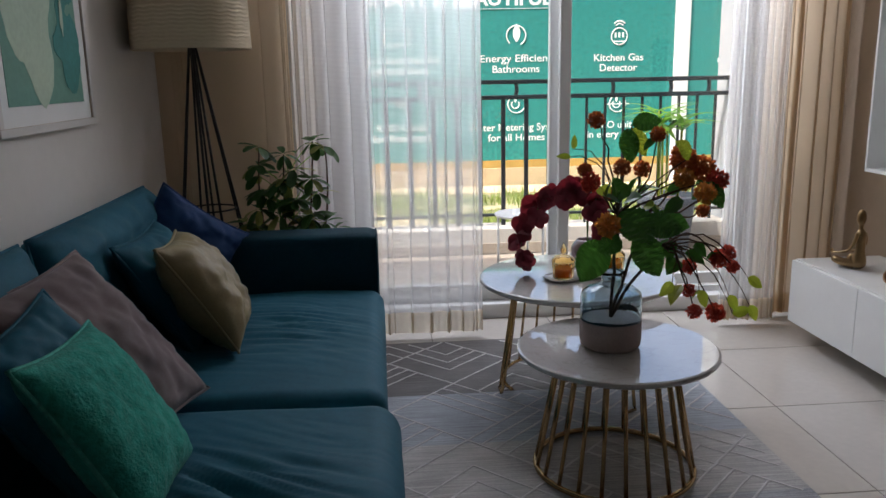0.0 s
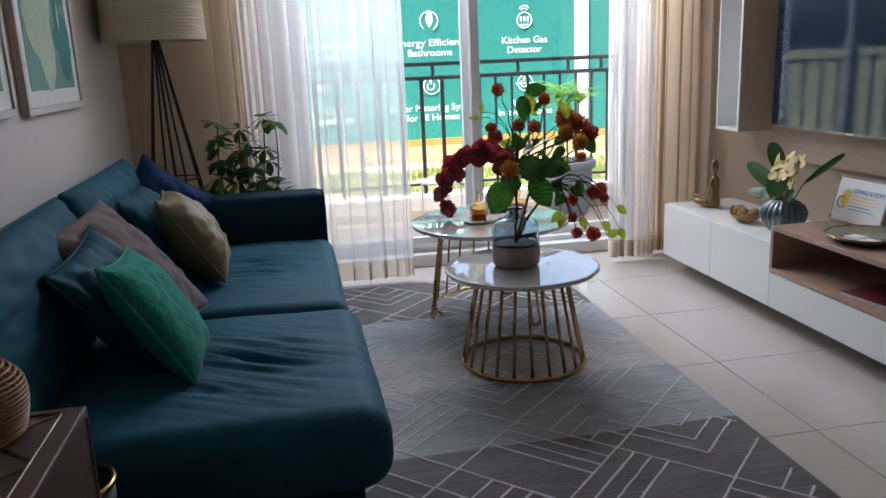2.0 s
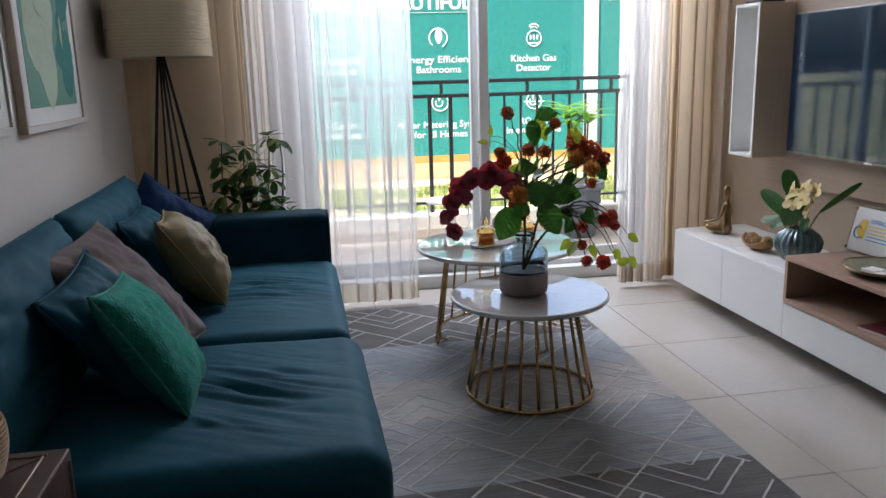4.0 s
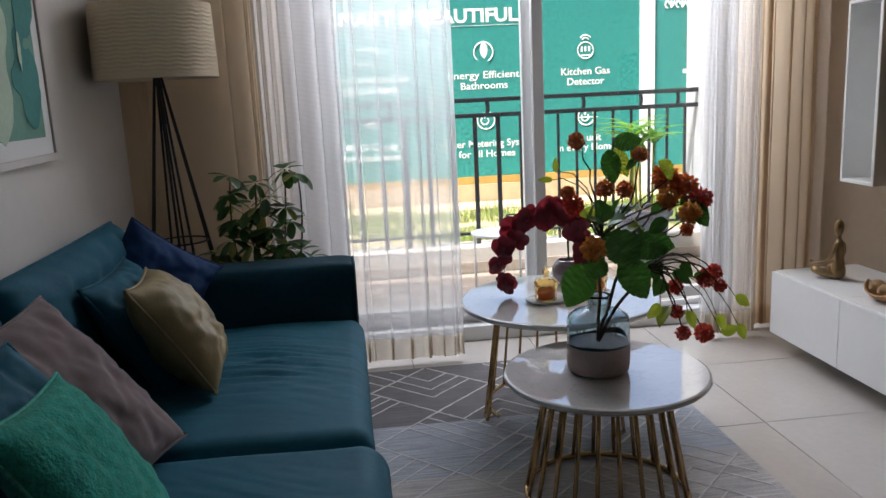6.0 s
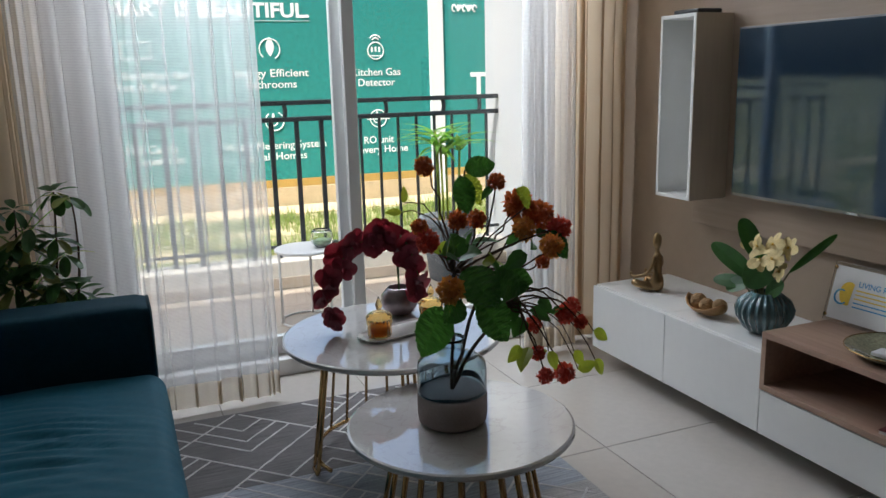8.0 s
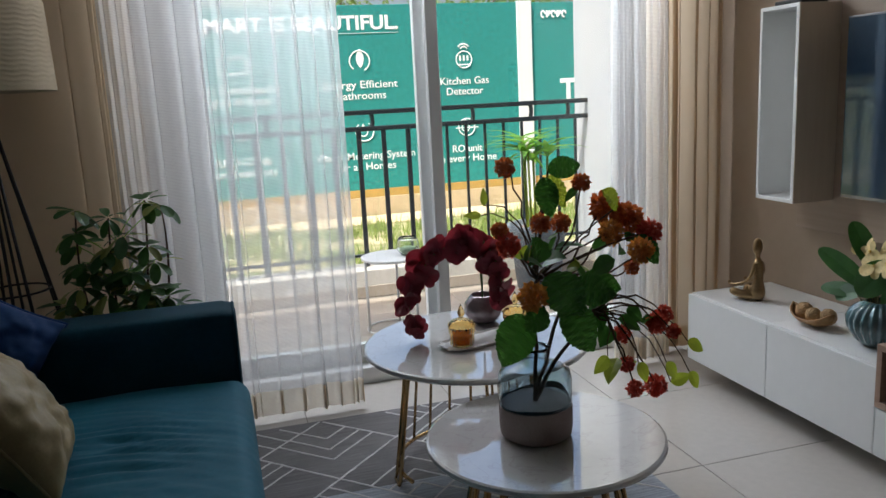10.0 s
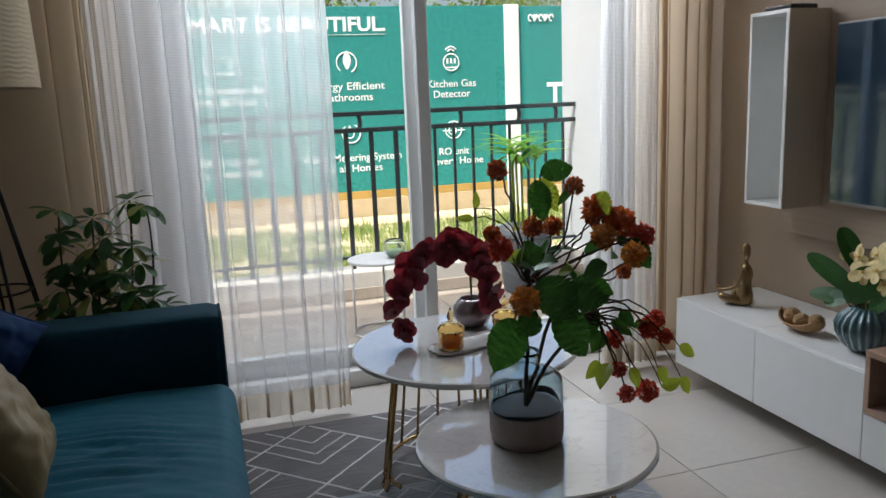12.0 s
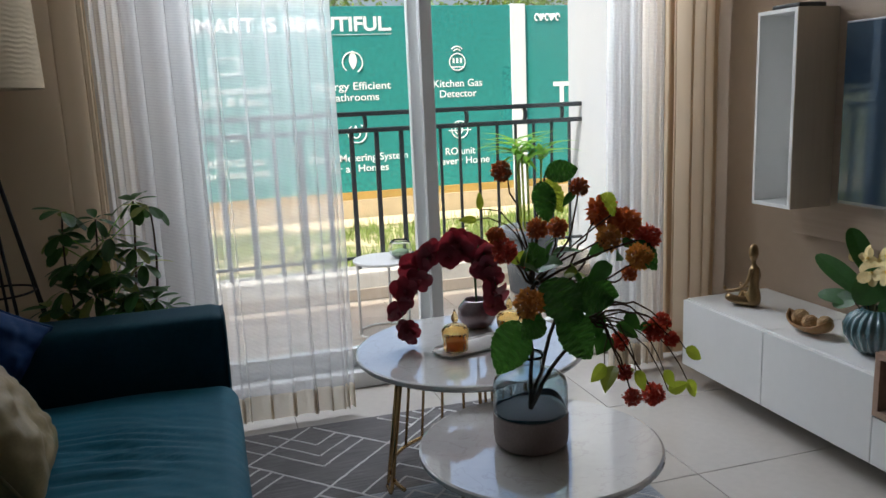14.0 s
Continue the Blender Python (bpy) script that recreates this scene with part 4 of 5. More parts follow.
for h in hubs:
    bpart("branch", tube(bend(O, h, (0.0, 0.0, 0.02), 8, 0.004, rng), 0.0055, n=6, taper=0.7), M_TWIG, smooth=True)
for at, r, m, h in heads:
    sag = (0.0, 0.0, 0.05) if h == 2 else (rng.uniform(-0.02, 0.03), 0.0, rng.uniform(-0.02, 0.02))
    bpart("twig", tube(bend(hubs[h], at, sag, 8, 0.006, rng), 0.0032, n=5, taper=0.6), M_TWIG, smooth=True)
    bpart("flower_head", pom(bmesh.new(), at, r * 1.05, 170, rng), m)
big = [((0.785, 2.74, 0.745), (-0.45, -0.3, -0.8), 0.165, 0.135), ((0.875, 2.72, 0.755), (0.5, -0.3, -0.72), 0.165, 0.135), ((0.84, 2.74, 0.825), (0.55, -0.5, -0.55), 0.16, 0.145), ((0.83, 2.72, 0.76), (-0.6, -0.6, -0.25), 0.12, 0.085), ((0.90, 2.74, 0.79), (0.9, -0.3, -0.1), 0.15, 0.10), ((0.95, 2.78, 0.80), (0.8, -0.4, -0.2), 0.13, 0.09), ((0.84, 2.78, 0.86), (-0.2, -0.5, 0.6), 0.10, 0.075), ((1.04, 2.76, 0.97), (-0.5, -0.4, 0.5), 0.10, 0.07), ((1.08, 2.74, 0.90), (0.5, -0.3, -0.7), 0.11, 0.075),
       ((0.87, 2.80, 1.05), (0.05, -0.3, -0.9), 0.096, 0.055), ((0.89, 2.82, 1.06), (0.8, -0.1, 0.15), 0.085, 0.055), ((0.89, 2.82, 1.05), (0.5, -0.2, -0.9), 0.09, 0.05)]
for at, d, l, w in big:
    l, w = (l, w) if l < 0.1 else (l * 0.78, w * 0.74)
    mm = M_LEAFY if w < 0.052 else M_LEAF
    bpart("leaf", leaf(bmesh.new(), facing(at, d, (rng.uniform(-0.4, 0.4), -1, rng.uniform(0.1, 0.7))), l, w, 0.15, 26, 0.16, 0.06, 0.0, 0.0022), mm)
    bpart("leaf_stalk", tube(bend(hubs[0], at, (0, 0, 0.01), 4), 0.002, n=5), M_TWIG)
for k in range(30):
    h = hubs[k % 3]
    tgt = Vector(heads[rng.randrange(len(heads))][0])
    p = h.lerp(tgt, rng.uniform(0.25, 0.95))
    d = Vector((rng.uniform(-1, 1), rng.uniform(-1, 0.6), rng.uniform(-0.8, 0.5)))
    l = rng.uniform(0.035, 0.075)
    bpart("leaf", leaf(bmesh.new(), aim(p, d, rng.uniform(-1, 1)), l, l * rng.uniform(0.6, 0.78), rng.uniform(0.1, 0.4), 7, 0.25, 0.05), M_LEAFY if (rng.random() < 0.2 or p.z < 0.62) else M_LEAF)
for at, d in (((1.18, 2.77, 0.56), (0.5, -0.2, -0.8)), ((1.20, 2.78, 0.50), (0.7, -0.3, 0.3)), ((1.24, 2.76, 0.53), (0.5, -0.2, -0.9)), ((1.22, 2.74, 0.62), (0.8, -0.2, -0.5)), ((0.99, 2.72, 0.62), (-0.7, -0.3, -0.6)), ((1.06, 2.70, 0.60), (0.4, -0.3, -0.9)), ((0.70, 2.76, 0.98), (-0.9, 0, 0.1)), ((0.71, 2.77, 1.0), (0.1, 0, 1))):
    bpart("leaf", leaf(bmesh.new(), facing(at, d, (0.1, -1, 0.4)), 0.054 if at[2] < 0.9 else 0.04, 0.033 if at[2] < 0.9 else 0.018, 0.2, 12, 0.2, 0.05), M_LEAFY)
    bpart("twig", tube(bend(hubs[2] if at[2] < 0.7 else hubs[0], at, (0.02, 0, 0.05), 8, 0.004, rng), 0.0022, n=5, taper=0.6), M_TWIG)

# ---- orchid, tray and jars on the large table ----
TZ = 0.462
OX, OY = 0.985, 3.62
M_SILV = mat("dark mirrored glaze", (0.30, 0.24, 0.25), 0.12, 0.6, var=0.2, scale=6)
orchid = thing("orchid", "maroon artificial orchid in a dark round glazed pot", "plant", (OX, OY, TZ))
part("pot", lathe([(0, 0), (0.035, 0), (0.055, 0.012), (0.068, 0.04), (0.064, 0.072), (0.045, 0.095), (0.04, 0.1), (0.037, 0.097), (0.05, 0.07), (0, 0.06)], 40), M_SILV, orchid, smooth=True)


def orchid_bloom(at, size, face, rng, broad=1.0):
    """Two broad side petals, three narrower sepals and a small lip."""
    bm = bmesh.new()
    base = aim(at, face, rng.uniform(-0.5, 0.5))
    for k in range(5):
        a = math.tau * k / 5 + rng.uniform(-0.12, 0.12)
        m = Matrix.Translation(Vector(at)) @ base.to_3x3().to_4x4() @ Matrix.Rotation(a, 4, "X") @ Matrix(((0, 0, 1, 0), (1, 0, 0, 0), (0, 1, 0, 0), (0, 0, 0, 1)))
        wide = broad * (1.0 if k in (0, 2, 3) else 0.7)
        leaf(bm, m @ Matrix.Rotation(rng.uniform(-0.25, 0.12), 4, "Y"), size * rng.uniform(0.68, 0.8), size * wide, rng.uniform(-0.05, 0.3), 8, 0.1, 0, 1.25)
    leaf(bm, aim(at, face), size * 0.35, size * 0.25, 0.6, 4, 0.4)
    return bm


arch = [(0, 0, 0.09), (-0.005, 0, 0.2), (-0.03, 0, 0.275), (-0.09, 0, 0.295), (-0.17, -0.02, 0.265), (-0.24, -0.05, 0.205), (-0.28, -0.08, 0.13), (-0.285, -0.1, 0.07), (-0.27, -0.11, 0.03)]
arch2 = [(0, 0, 0.09), (0, 0, 0.2), (0.005, -0.02, 0.29), (0.025, -0.05, 0.25), (0.04, -0.07, 0.19), (0.045, -0.08, 0.13), (0.035, -0.085, 0.09)]
for line in (arch, arch2):
    part("stem", tube(line, 0.003, n=6), M_LEAFD, orchid, smooth=True)
for line, cnt, s0 in ((arch, 16, 0.088), (arch2, 12, 0.082)):
    for k in range(cnt):
        f = (0.28 + 0.72 * k / (cnt - 1)) * (len(line) - 1)
        i = min(int(f), len(line) - 2)
        p = Vector(line[i]).lerp(Vector(line[i + 1]), f - i) + Vector((rng.uniform(-.024, .024), rng.uniform(-.03, .015), rng.uniform(-.02, .02)))
        p.z = max(p.z, 0.03)
        sz = s0 * (1 - 0.55 * (k / cnt) ** 1.5) * rng.uniform(0.75, 1.05)
        part("bloom", orchid_bloom(p, sz, (rng.uniform(-0.9, 0.7), -1, rng.uniform(-0.7, 0.6)), rng, 0.88), M_MAROON, orchid)

M_CER = mat("white pearly ceramic", (0.72, 0.70, 0.68), 0.12, var=0.08, scale=9, coat=0.5)
tray = thing("tray", "white pearly scalloped tray on the marble table", "tray", (0.93, 3.425, TZ), 17)
bm = bmesh.new()
for zz, f in ((0.0, 0.9), (0.008, 1.0), (0.010, 0.98), (0.004, 0.88)):
    pts = []
    for k in range(64):
        a = math.tau * k / 64
        c, s = math.cos(a), math.sin(a)
        q = (abs(c) ** 4 + abs(s) ** 4) ** -0.25 * (1 + 0.025 * math.cos(16 * a))
        pts.append(bm.verts.new((0.17 * f * q * c, 0.065 * f * q * s, zz)))
    if zz > 0:
        for k in range(64):
            bm.faces.new((last[k], last[(k + 1) % 64], pts[(k + 1) % 64], pts[k]))
    else:
        bm.faces.new(pts[::-1])
    last = pts
bm.faces.new(last)
part("dish", bm, M_CER, tray)
M_AMBER = glass("amber glass", (0.98, 0.70, 0.30), 0.04, 1.15)
M_AMBER.node_tree.nodes["Principled BSDF"].inputs["Coat Weight"].default_value = 0.7
M_HONEY = leaf_mat("amber filling", (0.72, 0.24, 0.015), 0.25, 0.4)


def glass_jar(at):
    j = thing("candle_jar", "small amber glass jar with pointed gold lid", "jar", at, group="jars on the tray")
    part("jar", lathe([(0, 0), (0.028, 0), (0.031, 0.004), (0.031, 0.030), (0.033, 0.034), (0.033, 0.048), (0.030, 0.048), (0.0285, 0.032), (0.0282, 0.0035), (0, 0.003)], 96, rib=0.025, ribs=16), M_AMBER, j, smooth=True)
    part("filling", lathe([(0, 0.004), (0.026, 0.004), (0.0275, 0.008), (0.0275, 0.026), (0, 0.027)], 40), M_HONEY, j, smooth=True)
    part("lid", lathe([(0.034, 0.049), (0.034, 0.055), (0.026, 0.064), (0.012, 0.069), (0.005, 0.072), (0.008, 0.078), (0.0095, 0.084), (0.005, 0.096), (0, 0.108)], 96, rib=0.025, ribs=16), M_AMBER, j, "pale gold glass lid", smooth=True)
    j.matrix_basis = j.matrix_basis @ Matrix.Diagonal((1.25, 1.25, 1.25, 1))
    return j


glass_jar((0.835, 3.395, TZ + 0.005))
glass_jar((1.045, 3.465, TZ + 0.005))

# ---- umbrella plant behind the sofa arm ----
plant = thing("umbrella_plant", "variegated umbrella plant in a pot behind the sofa", "plant", (-0.2, 3.93, 0))
part("pot", lathe([(0, 0), (0.10, 0), (0.13, 0.25), (0.135, 0.27), (0.12, 0.27), (0.115, 0.24), (0, 0.24)], 36), mat("dark clay pot", (0.09, 0.08, 0.075), 0.6), plant, smooth=True)
rng = random.Random(11)
M_VAR = leaf_mat("cream edged leaf", (0.20, 0.24, 0.07), 0.4, 0.25)
spots = [(-0.12, 0.0, 0.93), (-0.02, -0.02, 0.90), (0.10, -0.02, 0.95), (0.15, -0.03, 0.93), (-0.13, -0.02, 0.86), (0.02, -0.04, 0.84), (0.09, -0.05, 0.80), (-0.03, -0.05, 0.79), (0.11, -0.03, 0.74), (-0.10, -0.04, 0.76), (0.03, -0.08, 0.72), (-0.13, -0.05, 0.68), (0.09, -0.08, 0.66), (-0.04, -0.09, 0.66), (0.14, -0.06, 0.62), (-0.15, -0.04, 0.62), (0.03, -0.1, 0.61), (0.18, -0.05, 0.59), (-0.08, -0.06, 0.58), (-0.19, -0.02, 0.62), (0.0, 0.03, 0.7), (0.08, 0.03, 0.62)]
for k in range(4):
    part("stem", tube(bend((0.02 * k - 0.03, 0, 0.24), spots[k], (0.03 * (k - 1.5), 0, 0), 8), 0.006, n=6, taper=0.5), M_TWIG, plant, smooth=True)
for k in range(12):
    spots.append((rng.uniform(-0.15, 0.15), rng.uniform(-0.08, 0.03), rng.uniform(0.56, 0.82)))
for p in spots:
    part("stalk", tube(bend((0.0, 0.0, p[2] - 0.12), p, (0, 0, 0.01), 4), 0.002, n=5), M_LEAFO, plant)
    up = Vector((rng.uniform(-.4, .4), rng.uniform(-.7, .1), 0.7)).normalized()
    q = up.to_track_quat("Z", "X")
    for j in range(7):
        a = math.tau * j / 7 + rng.uniform(-0.15, 0.15)
        d = q @ Vector((math.cos(a), math.sin(a), -0.12))
        l = rng.uniform(0.058, 0.088)
        m = aim(Vector(p) + d * 0.008, d, rng.uniform(-0.3, 0.3))
        part("leaflet", leaf(bmesh.new(), m, l, l * 0.5, rng.uniform(0.15, 0.5), 7, 0.15, 0, 1.35), M_VAR if rng.random() < 0.2 else M_LEAFD, plant)

# ---- pictures on the left wall ----
M_FRAME = wood("pale wood frame", (0.56, 0.46, 0.38), (0.48, 0.39, 0.32), 0.5, (3, 3, 30))
M_FACE = mat("white frame paint", (0.66, 0.62, 0.585), 0.5, var=0.04, scale=9)
M_MAT = mat("white picture mount", (0.78, 0.77, 0.75), 0.8, var=0.02)
M_ART1 = mat("mid green print", (0.13, 0.30, 0.23), 0.7, var=0.12, scale=3)
M_ART2 = mat("teal print", (0.03, 0.22, 0.20), 0.7, var=0.2, scale=5)
M_ART3 = mat("pale sage print", (0.42, 0.53, 0.40), 0.7, var=0.12, scale=4)


def blob(cy, cz, ry, rz_, seed, x):
    bm = bmesh.new()
    vs = []
    for k in range(40):
        a = math.tau * k / 40
        f = 1 + 0.45 * noise.noise(Vector((math.cos(a) * 1.5 + seed, math.sin(a) * 1.5, seed))) + 0.12 * noise.noise(Vector((math.cos(a) * 6, math.sin(a) * 6, seed)))
        vs.append(bm.verts.new((x, cy + ry * f * math.cos(a), cz + rz_ * f * math.sin(a))))
    f = bm.faces.new(vs)
    r = bmesh.ops.extrude_face_region(bm, geom=[f])
    bmesh.ops.translate(bm, verts=[v for v in r["geom"] if isinstance(v, bmesh.types.BMVert)], vec=(0.0006, 0, 0))
    return bm


def picture(y0, y1, z0, z1, shapes, label):
    p = thing("framed_picture", label, "picture", (XL, y0, z0), group="pictures over the sofa")
    w, h, f, t = y1 - y0, z1 - z0, 0.024, 0.025
    for b in ((0, t, 0, w, 0, f), (0, t, 0, w, h - f, h), (0, t, 0, f, f, h - f), (0, t, w - f, w, f, h - f)):
        bar = part("frame_bar", box(*b, bevel=0.002), M_FRAME, p)
        part("face", box(t, t + 0.003, b[2] + 0.001, b[3] - 0.001, b[4] + 0.001, b[5] - 0.001, 0.001), M_FACE, bar, "white painted front")
    part("mount", box(0, 0.02, f, w - f, f, h - f), M_MAT, p)
    part("print", box(0.02, 0.0215, f + 0.055, w - f - 0.055, f + 0.055, h - f - 0.055), M_ART1, p, "pale green abstract print")
    for k, (cy, cz, ry, rz_, m) in enumerate(shapes):
        part("shape", blob(cy, cz, ry, rz_, k * 3.7 + y0, 0.0216 + 0.0008 * k), m, p)
    return p


picture(2.745, 3.45, 1.065, 1.98, ((0.28, 0.33, 0.17, 0.22, M_ART3), (0.53, 0.26, 0.10, 0.13, M_ART2), (0.56, 0.5, 0.08, 0.15, M_ART2), (0.30, 0.52, 0.11, 0.14, M_ART3), (0.27, 0.70, 0.03, 0.05, M_MAT), (0.50, 0.34, 0.012, 0.05, M_ART3)), "pale framed abstract print in sage and teal")
picture(1.88, 2.635, 1.075, 1.995, ((0.30, 0.30, 0.2, 0.16, M_ART2), (0.30, 0.55, 0.2, 0.22, M_ART2), (0.55, 0.28, 0.09, 0.1, M_ART3), (0.48, 0.20, 0.03, 0.08, M_MAT)), "pale framed abstract print mostly in teal")

# ---- side table, lantern and pot by the sofa's end ----
M_WALNUT = wood("dark walnut", (0.115, 0.058, 0.047), (0.08, 0.04, 0.034), 0.45, (3, 30, 30))
M_INLAY = mat("worn brass inlay", (0.22, 0.15, 0.11), 0.45, 0.6, var=0.3, scale=60)
st = thing("side_table", "dark walnut side table with brass herringbone inlay", "table", (-0.585, 1.185, 0.0))
part("body", box(-0.215, 0.215, -0.2, 0.2, 0.0, 0.615, 0.004), M_WALNUT, st)
for a, b in (((-0.215, 0.175, 0.6165), (0.185, 0.175, 0.6165)), ((0.18, -0.2, 0.6165), (0.18, 0.17, 0.6165)), ((0.0, 0.17, 0.6165), (0.18, 0.0, 0.6165)), ((0.18, 0.17, 0.6165), (-0.05, -0.06, 0.6165)), ((-0.2, 0.17, 0.6165), (0.0, -0.03, 0.6165)), ((0.0, -0.2, 0.6165), (0.18, -0.02, 0.6165))):
    part("inlay", tube((a, b), 0.0022, n=4), M_INLAY, st)
for z0, z1 in ((0.05, 0.575), (0.3, 0.57)):
    part("inlay", tube(((0.2165, 0.18, z0), (0.2165, -0.18, z1)), 0.0022, n=4), M_INLAY, st)
part("inlay", tube(((0.2165, 0.18, 0.02), (0.2165, 0.18, 0.6)), 0.0022, n=4), M_INLAY, st)
M_RATTAN = mat("honey rattan", (0.40, 0.22, 0.09), 0.5, var=0.3, scale=30)
lan = thing("rattan_lantern", "round honey rattan lantern on the side table", "lantern", (-0.525, 1.29, 0.6155))
for k in range(17):
    z = 0.006 + 0.0077 * k
    r = 0.068 + 0.022 * math.sin(math.pi * min(1, (z + 0.02) / 0.17)) - (0.034 * max(0, (z - 0.085) / 0.05) ** 2)
    part("hoop", tube(ring_points(0, 0, z, r, 40), 0.0028, n=6, close=True), M_RATTAN, lan, smooth=True)
for k in range(10):
    a = math.tau * k / 10
    pts = []
    for q in range(9):
        z = 0.003 + 0.0158 * q
        r = 0.066 + 0.022 * math.sin(math.pi * min(1, (z + 0.02) / 0.17)) - (0.034 * max(0, (z - 0.085) / 0.05) ** 2)
        pts.append((r * math.cos(a), r * math.sin(a), z))
    part("upright", tube(pts, 0.0025, n=6), M_RATTAN, lan, smooth=True)
part("rim", tube(ring_points(0, 0, 0.135, 0.046, 40), 0.007, n=8, close=True), M_GOLD, lan, smooth=True)
pot2 = thing("gold_pot", "dark metal pot with a polished gold rim beside the sofa", "pot", (-0.465, 1.49, 0.0))
part("body", lathe([(0, 0), (0.06, 0), (0.075, 0.1), (0.092, 0.4), (0.086, 0.4), (0.07, 0.12), (0, 0.1)], 48), M_BLACK, pot2, smooth=True)
part("rim", tube(ring_points(0, 0, 0.405, 0.09, 48), 0.007, n=8, close=True), M_GOLD, pot2, smooth=True)

# ---- things on the low cabinets ----
CT = CZ1
def sculpt(rows, bm, n=14):
    """A rounded body through (x, y, z, radius) stations, smoothed between them."""
    p = [Vector(r[:3]) for r in rows]
    rad = [r[3] for r in rows]
    for _ in range(3):
        p = [p[0]] + [q for a, b in zip(p, p[1:]) for q in (a.lerp(b, 0.25), a.lerp(b, 0.75))] + [p[-1]]
        rad = [rad[0]] + [q for a, b in zip(rad, rad[1:]) for q in (0.75 * a + 0.25 * b, 0.25 * a + 0.75 * b)] + [rad[-1]]
    rings = []
    for i, c in enumerate(p):
        d = (p[min(i + 1, len(p) - 1)] - p[max(i - 1, 0)]).normalized()
        a = d.cross(Vector((0.31, 0.17, 0.93)) if abs(d.z) < 0.9 else Vector((0, 1, 0))).normalized()
        b = d.cross(a)
        rings.append([bm.verts.new(c + rad[i] * (math.cos(k * math.tau / n) * a + math.sin(k * math.tau / n) * b)) for k in range(n)])
    for q, w in zip(rings, rings[1:]):
        for k in range(n):
            bm.faces.new((q[k], q[(k + 1) % n], w[(k + 1) % n], w[k]))
    bm.faces.new(rings[0][::-1])
    bm.faces.new(rings[-1])


st_bm = bmesh.new()
sculpt(((0, 0, 0.004, 0.012), (0, 0, 0.014, 0.028), (0, -0.001, 0.045, 0.030), (0, -0.004, 0.085, 0.017), (0, -0.002, 0.13, 0.021), (0, 0.0, 0.158, 0.020), (0, 0.002, 0.172, 0.009), (0, 0.003, 0.19, 0.0085), (0, 0.004, 0.20, 0.016), (0, 0.005, 0.225, 0.020), (0, 0.004, 0.248, 0.015), (0, 0.004, 0.256, 0.004)), st_bm)
for s in (-1, 1):
    sculpt(((s * 0.012, 0.01, 0.022, 0.02), (s * 0.045, 0.055, 0.028, 0.017), (s * 0.05, 0.085, 0.038, 0.015), (s * 0.02, 0.075, 0.02, 0.012), (-s * 0.015, 0.05, 0.012, 0.010), (-s * 0.02, 0.045, 0.012, 0.004)), st_bm)
    sculpt(((s * 0.019, 0.0, 0.155, 0.009), (s * 0.032, -0.002, 0.12, 0.0075), (s * 0.036, 0.018, 0.082, 0.006), (s * 0.044, 0.06, 0.065, 0.005), (s * 0.048, 0.095, 0.06, 0.0045), (s * 0.048, 0.104, 0.068, 0.004), (s * 0.048, 0.098, 0.076, 0.0035), (s * 0.048, 0.09, 0.068, 0.003)), st_bm, 10)
statue = tagged(link("statuette", st_bm, M_BRONZE, None, True), "slender bronze seated figure statuette on the low cabinet", "statue")
statue.matrix_basis = pose(2.175, 3.70, CT, 0, 0, 14)

M_BOWLW = wood("carved light wood", (0.42, 0.23, 0.09), (0.33, 0.17, 0.065), 0.5, (20, 3, 20))
bowl = thing("leaf_bowl", "leaf-shaped light wood bowl on the low cabinet", "bowl", (2.13, 3.345, CT))
bm = bmesh.new()
rows = []
for i in range(13):
    u = -1 + i / 6
    w = 0.055 * (1 - abs(u) ** 2.2) ** 0.6 + 0.001
    rows.append([bm.verts.new((w * v * (1 - 0.1 * u), 0.1 * u, 0.003 + 0.028 * (v * v) + 0.035 * abs(u) ** 3)) for v in (-1, -0.6, -0.2, 0.2, 0.6, 1)])
for a, b in zip(rows, rows[1:]):
    for k in range(5):
        bm.faces.new((a[k], a[k + 1], b[k + 1], b[k]))
ob = part("shell", bm, M_BOWLW, bowl, smooth=True)
sol = ob.modifiers.new("thick", "SOLIDIFY")
sol.thickness = 0.005
sol.offset = 1
M_BALL = mat("woven rattan", (0.52, 0.34, 0.17), 0.7, var=0.4, scale=40, bump=1.0, bump_scale=90)
for x, y, r in ((0.0, 0.04, 0.031), (-0.008, -0.015, 0.028), (0.02, -0.055, 0.029)):
    b = thing("rattan_ball", "small woven rattan ball in the wooden bowl", "ball", (2.13 + x, 3.345 + y, CT + 0.014 + r), group="rattan balls")
    bm = bmesh.new()
    bmesh.ops.create_uvsphere(bm, u_segments=20, v_segments=14, radius=r * 0.96)
    for q in range(7):
        m = Matrix.Rotation(q * 0.9, 3, "X") @ Matrix.Rotation(q * 1.7, 3, "Z")
        tube([m @ Vector(p) for p in ring_points(0, 0, r * 0.25 * math.sin(q), r * 0.95, 24)], 0.0018, bm, 5, close=True)
    part("weave", bm, M_BALL, b, smooth=True)

M_STEMG = mat("green brown stem", (0.13, 0.12, 0.05), 0.7, var=0.3, scale=40)
M_THROAT = leaf_mat("yellow throat", (0.75, 0.45, 0.07), 0.6, 0.1)
M_AQUA = mat("teal ribbed glass", (0.10, 0.21, 0.235), 0.08, var=0.2, scale=12, coat=1.0)
M_AQUA.node_tree.nodes["Principled BSDF"].inputs["Transmission Weight"].default_value = 0.35
pp = thing("plumeria_plant", "cream plumeria stems in a ribbed teal glass bowl", "plant", (2.165, 3.085, CT))
prof = [(0, 0.001), (0.045, 0.001), (0.07, 0.02), (0.094, 0.055), (0.098, 0.08), (0.085, 0.105), (0.055, 0.125), (0.045, 0.13)]
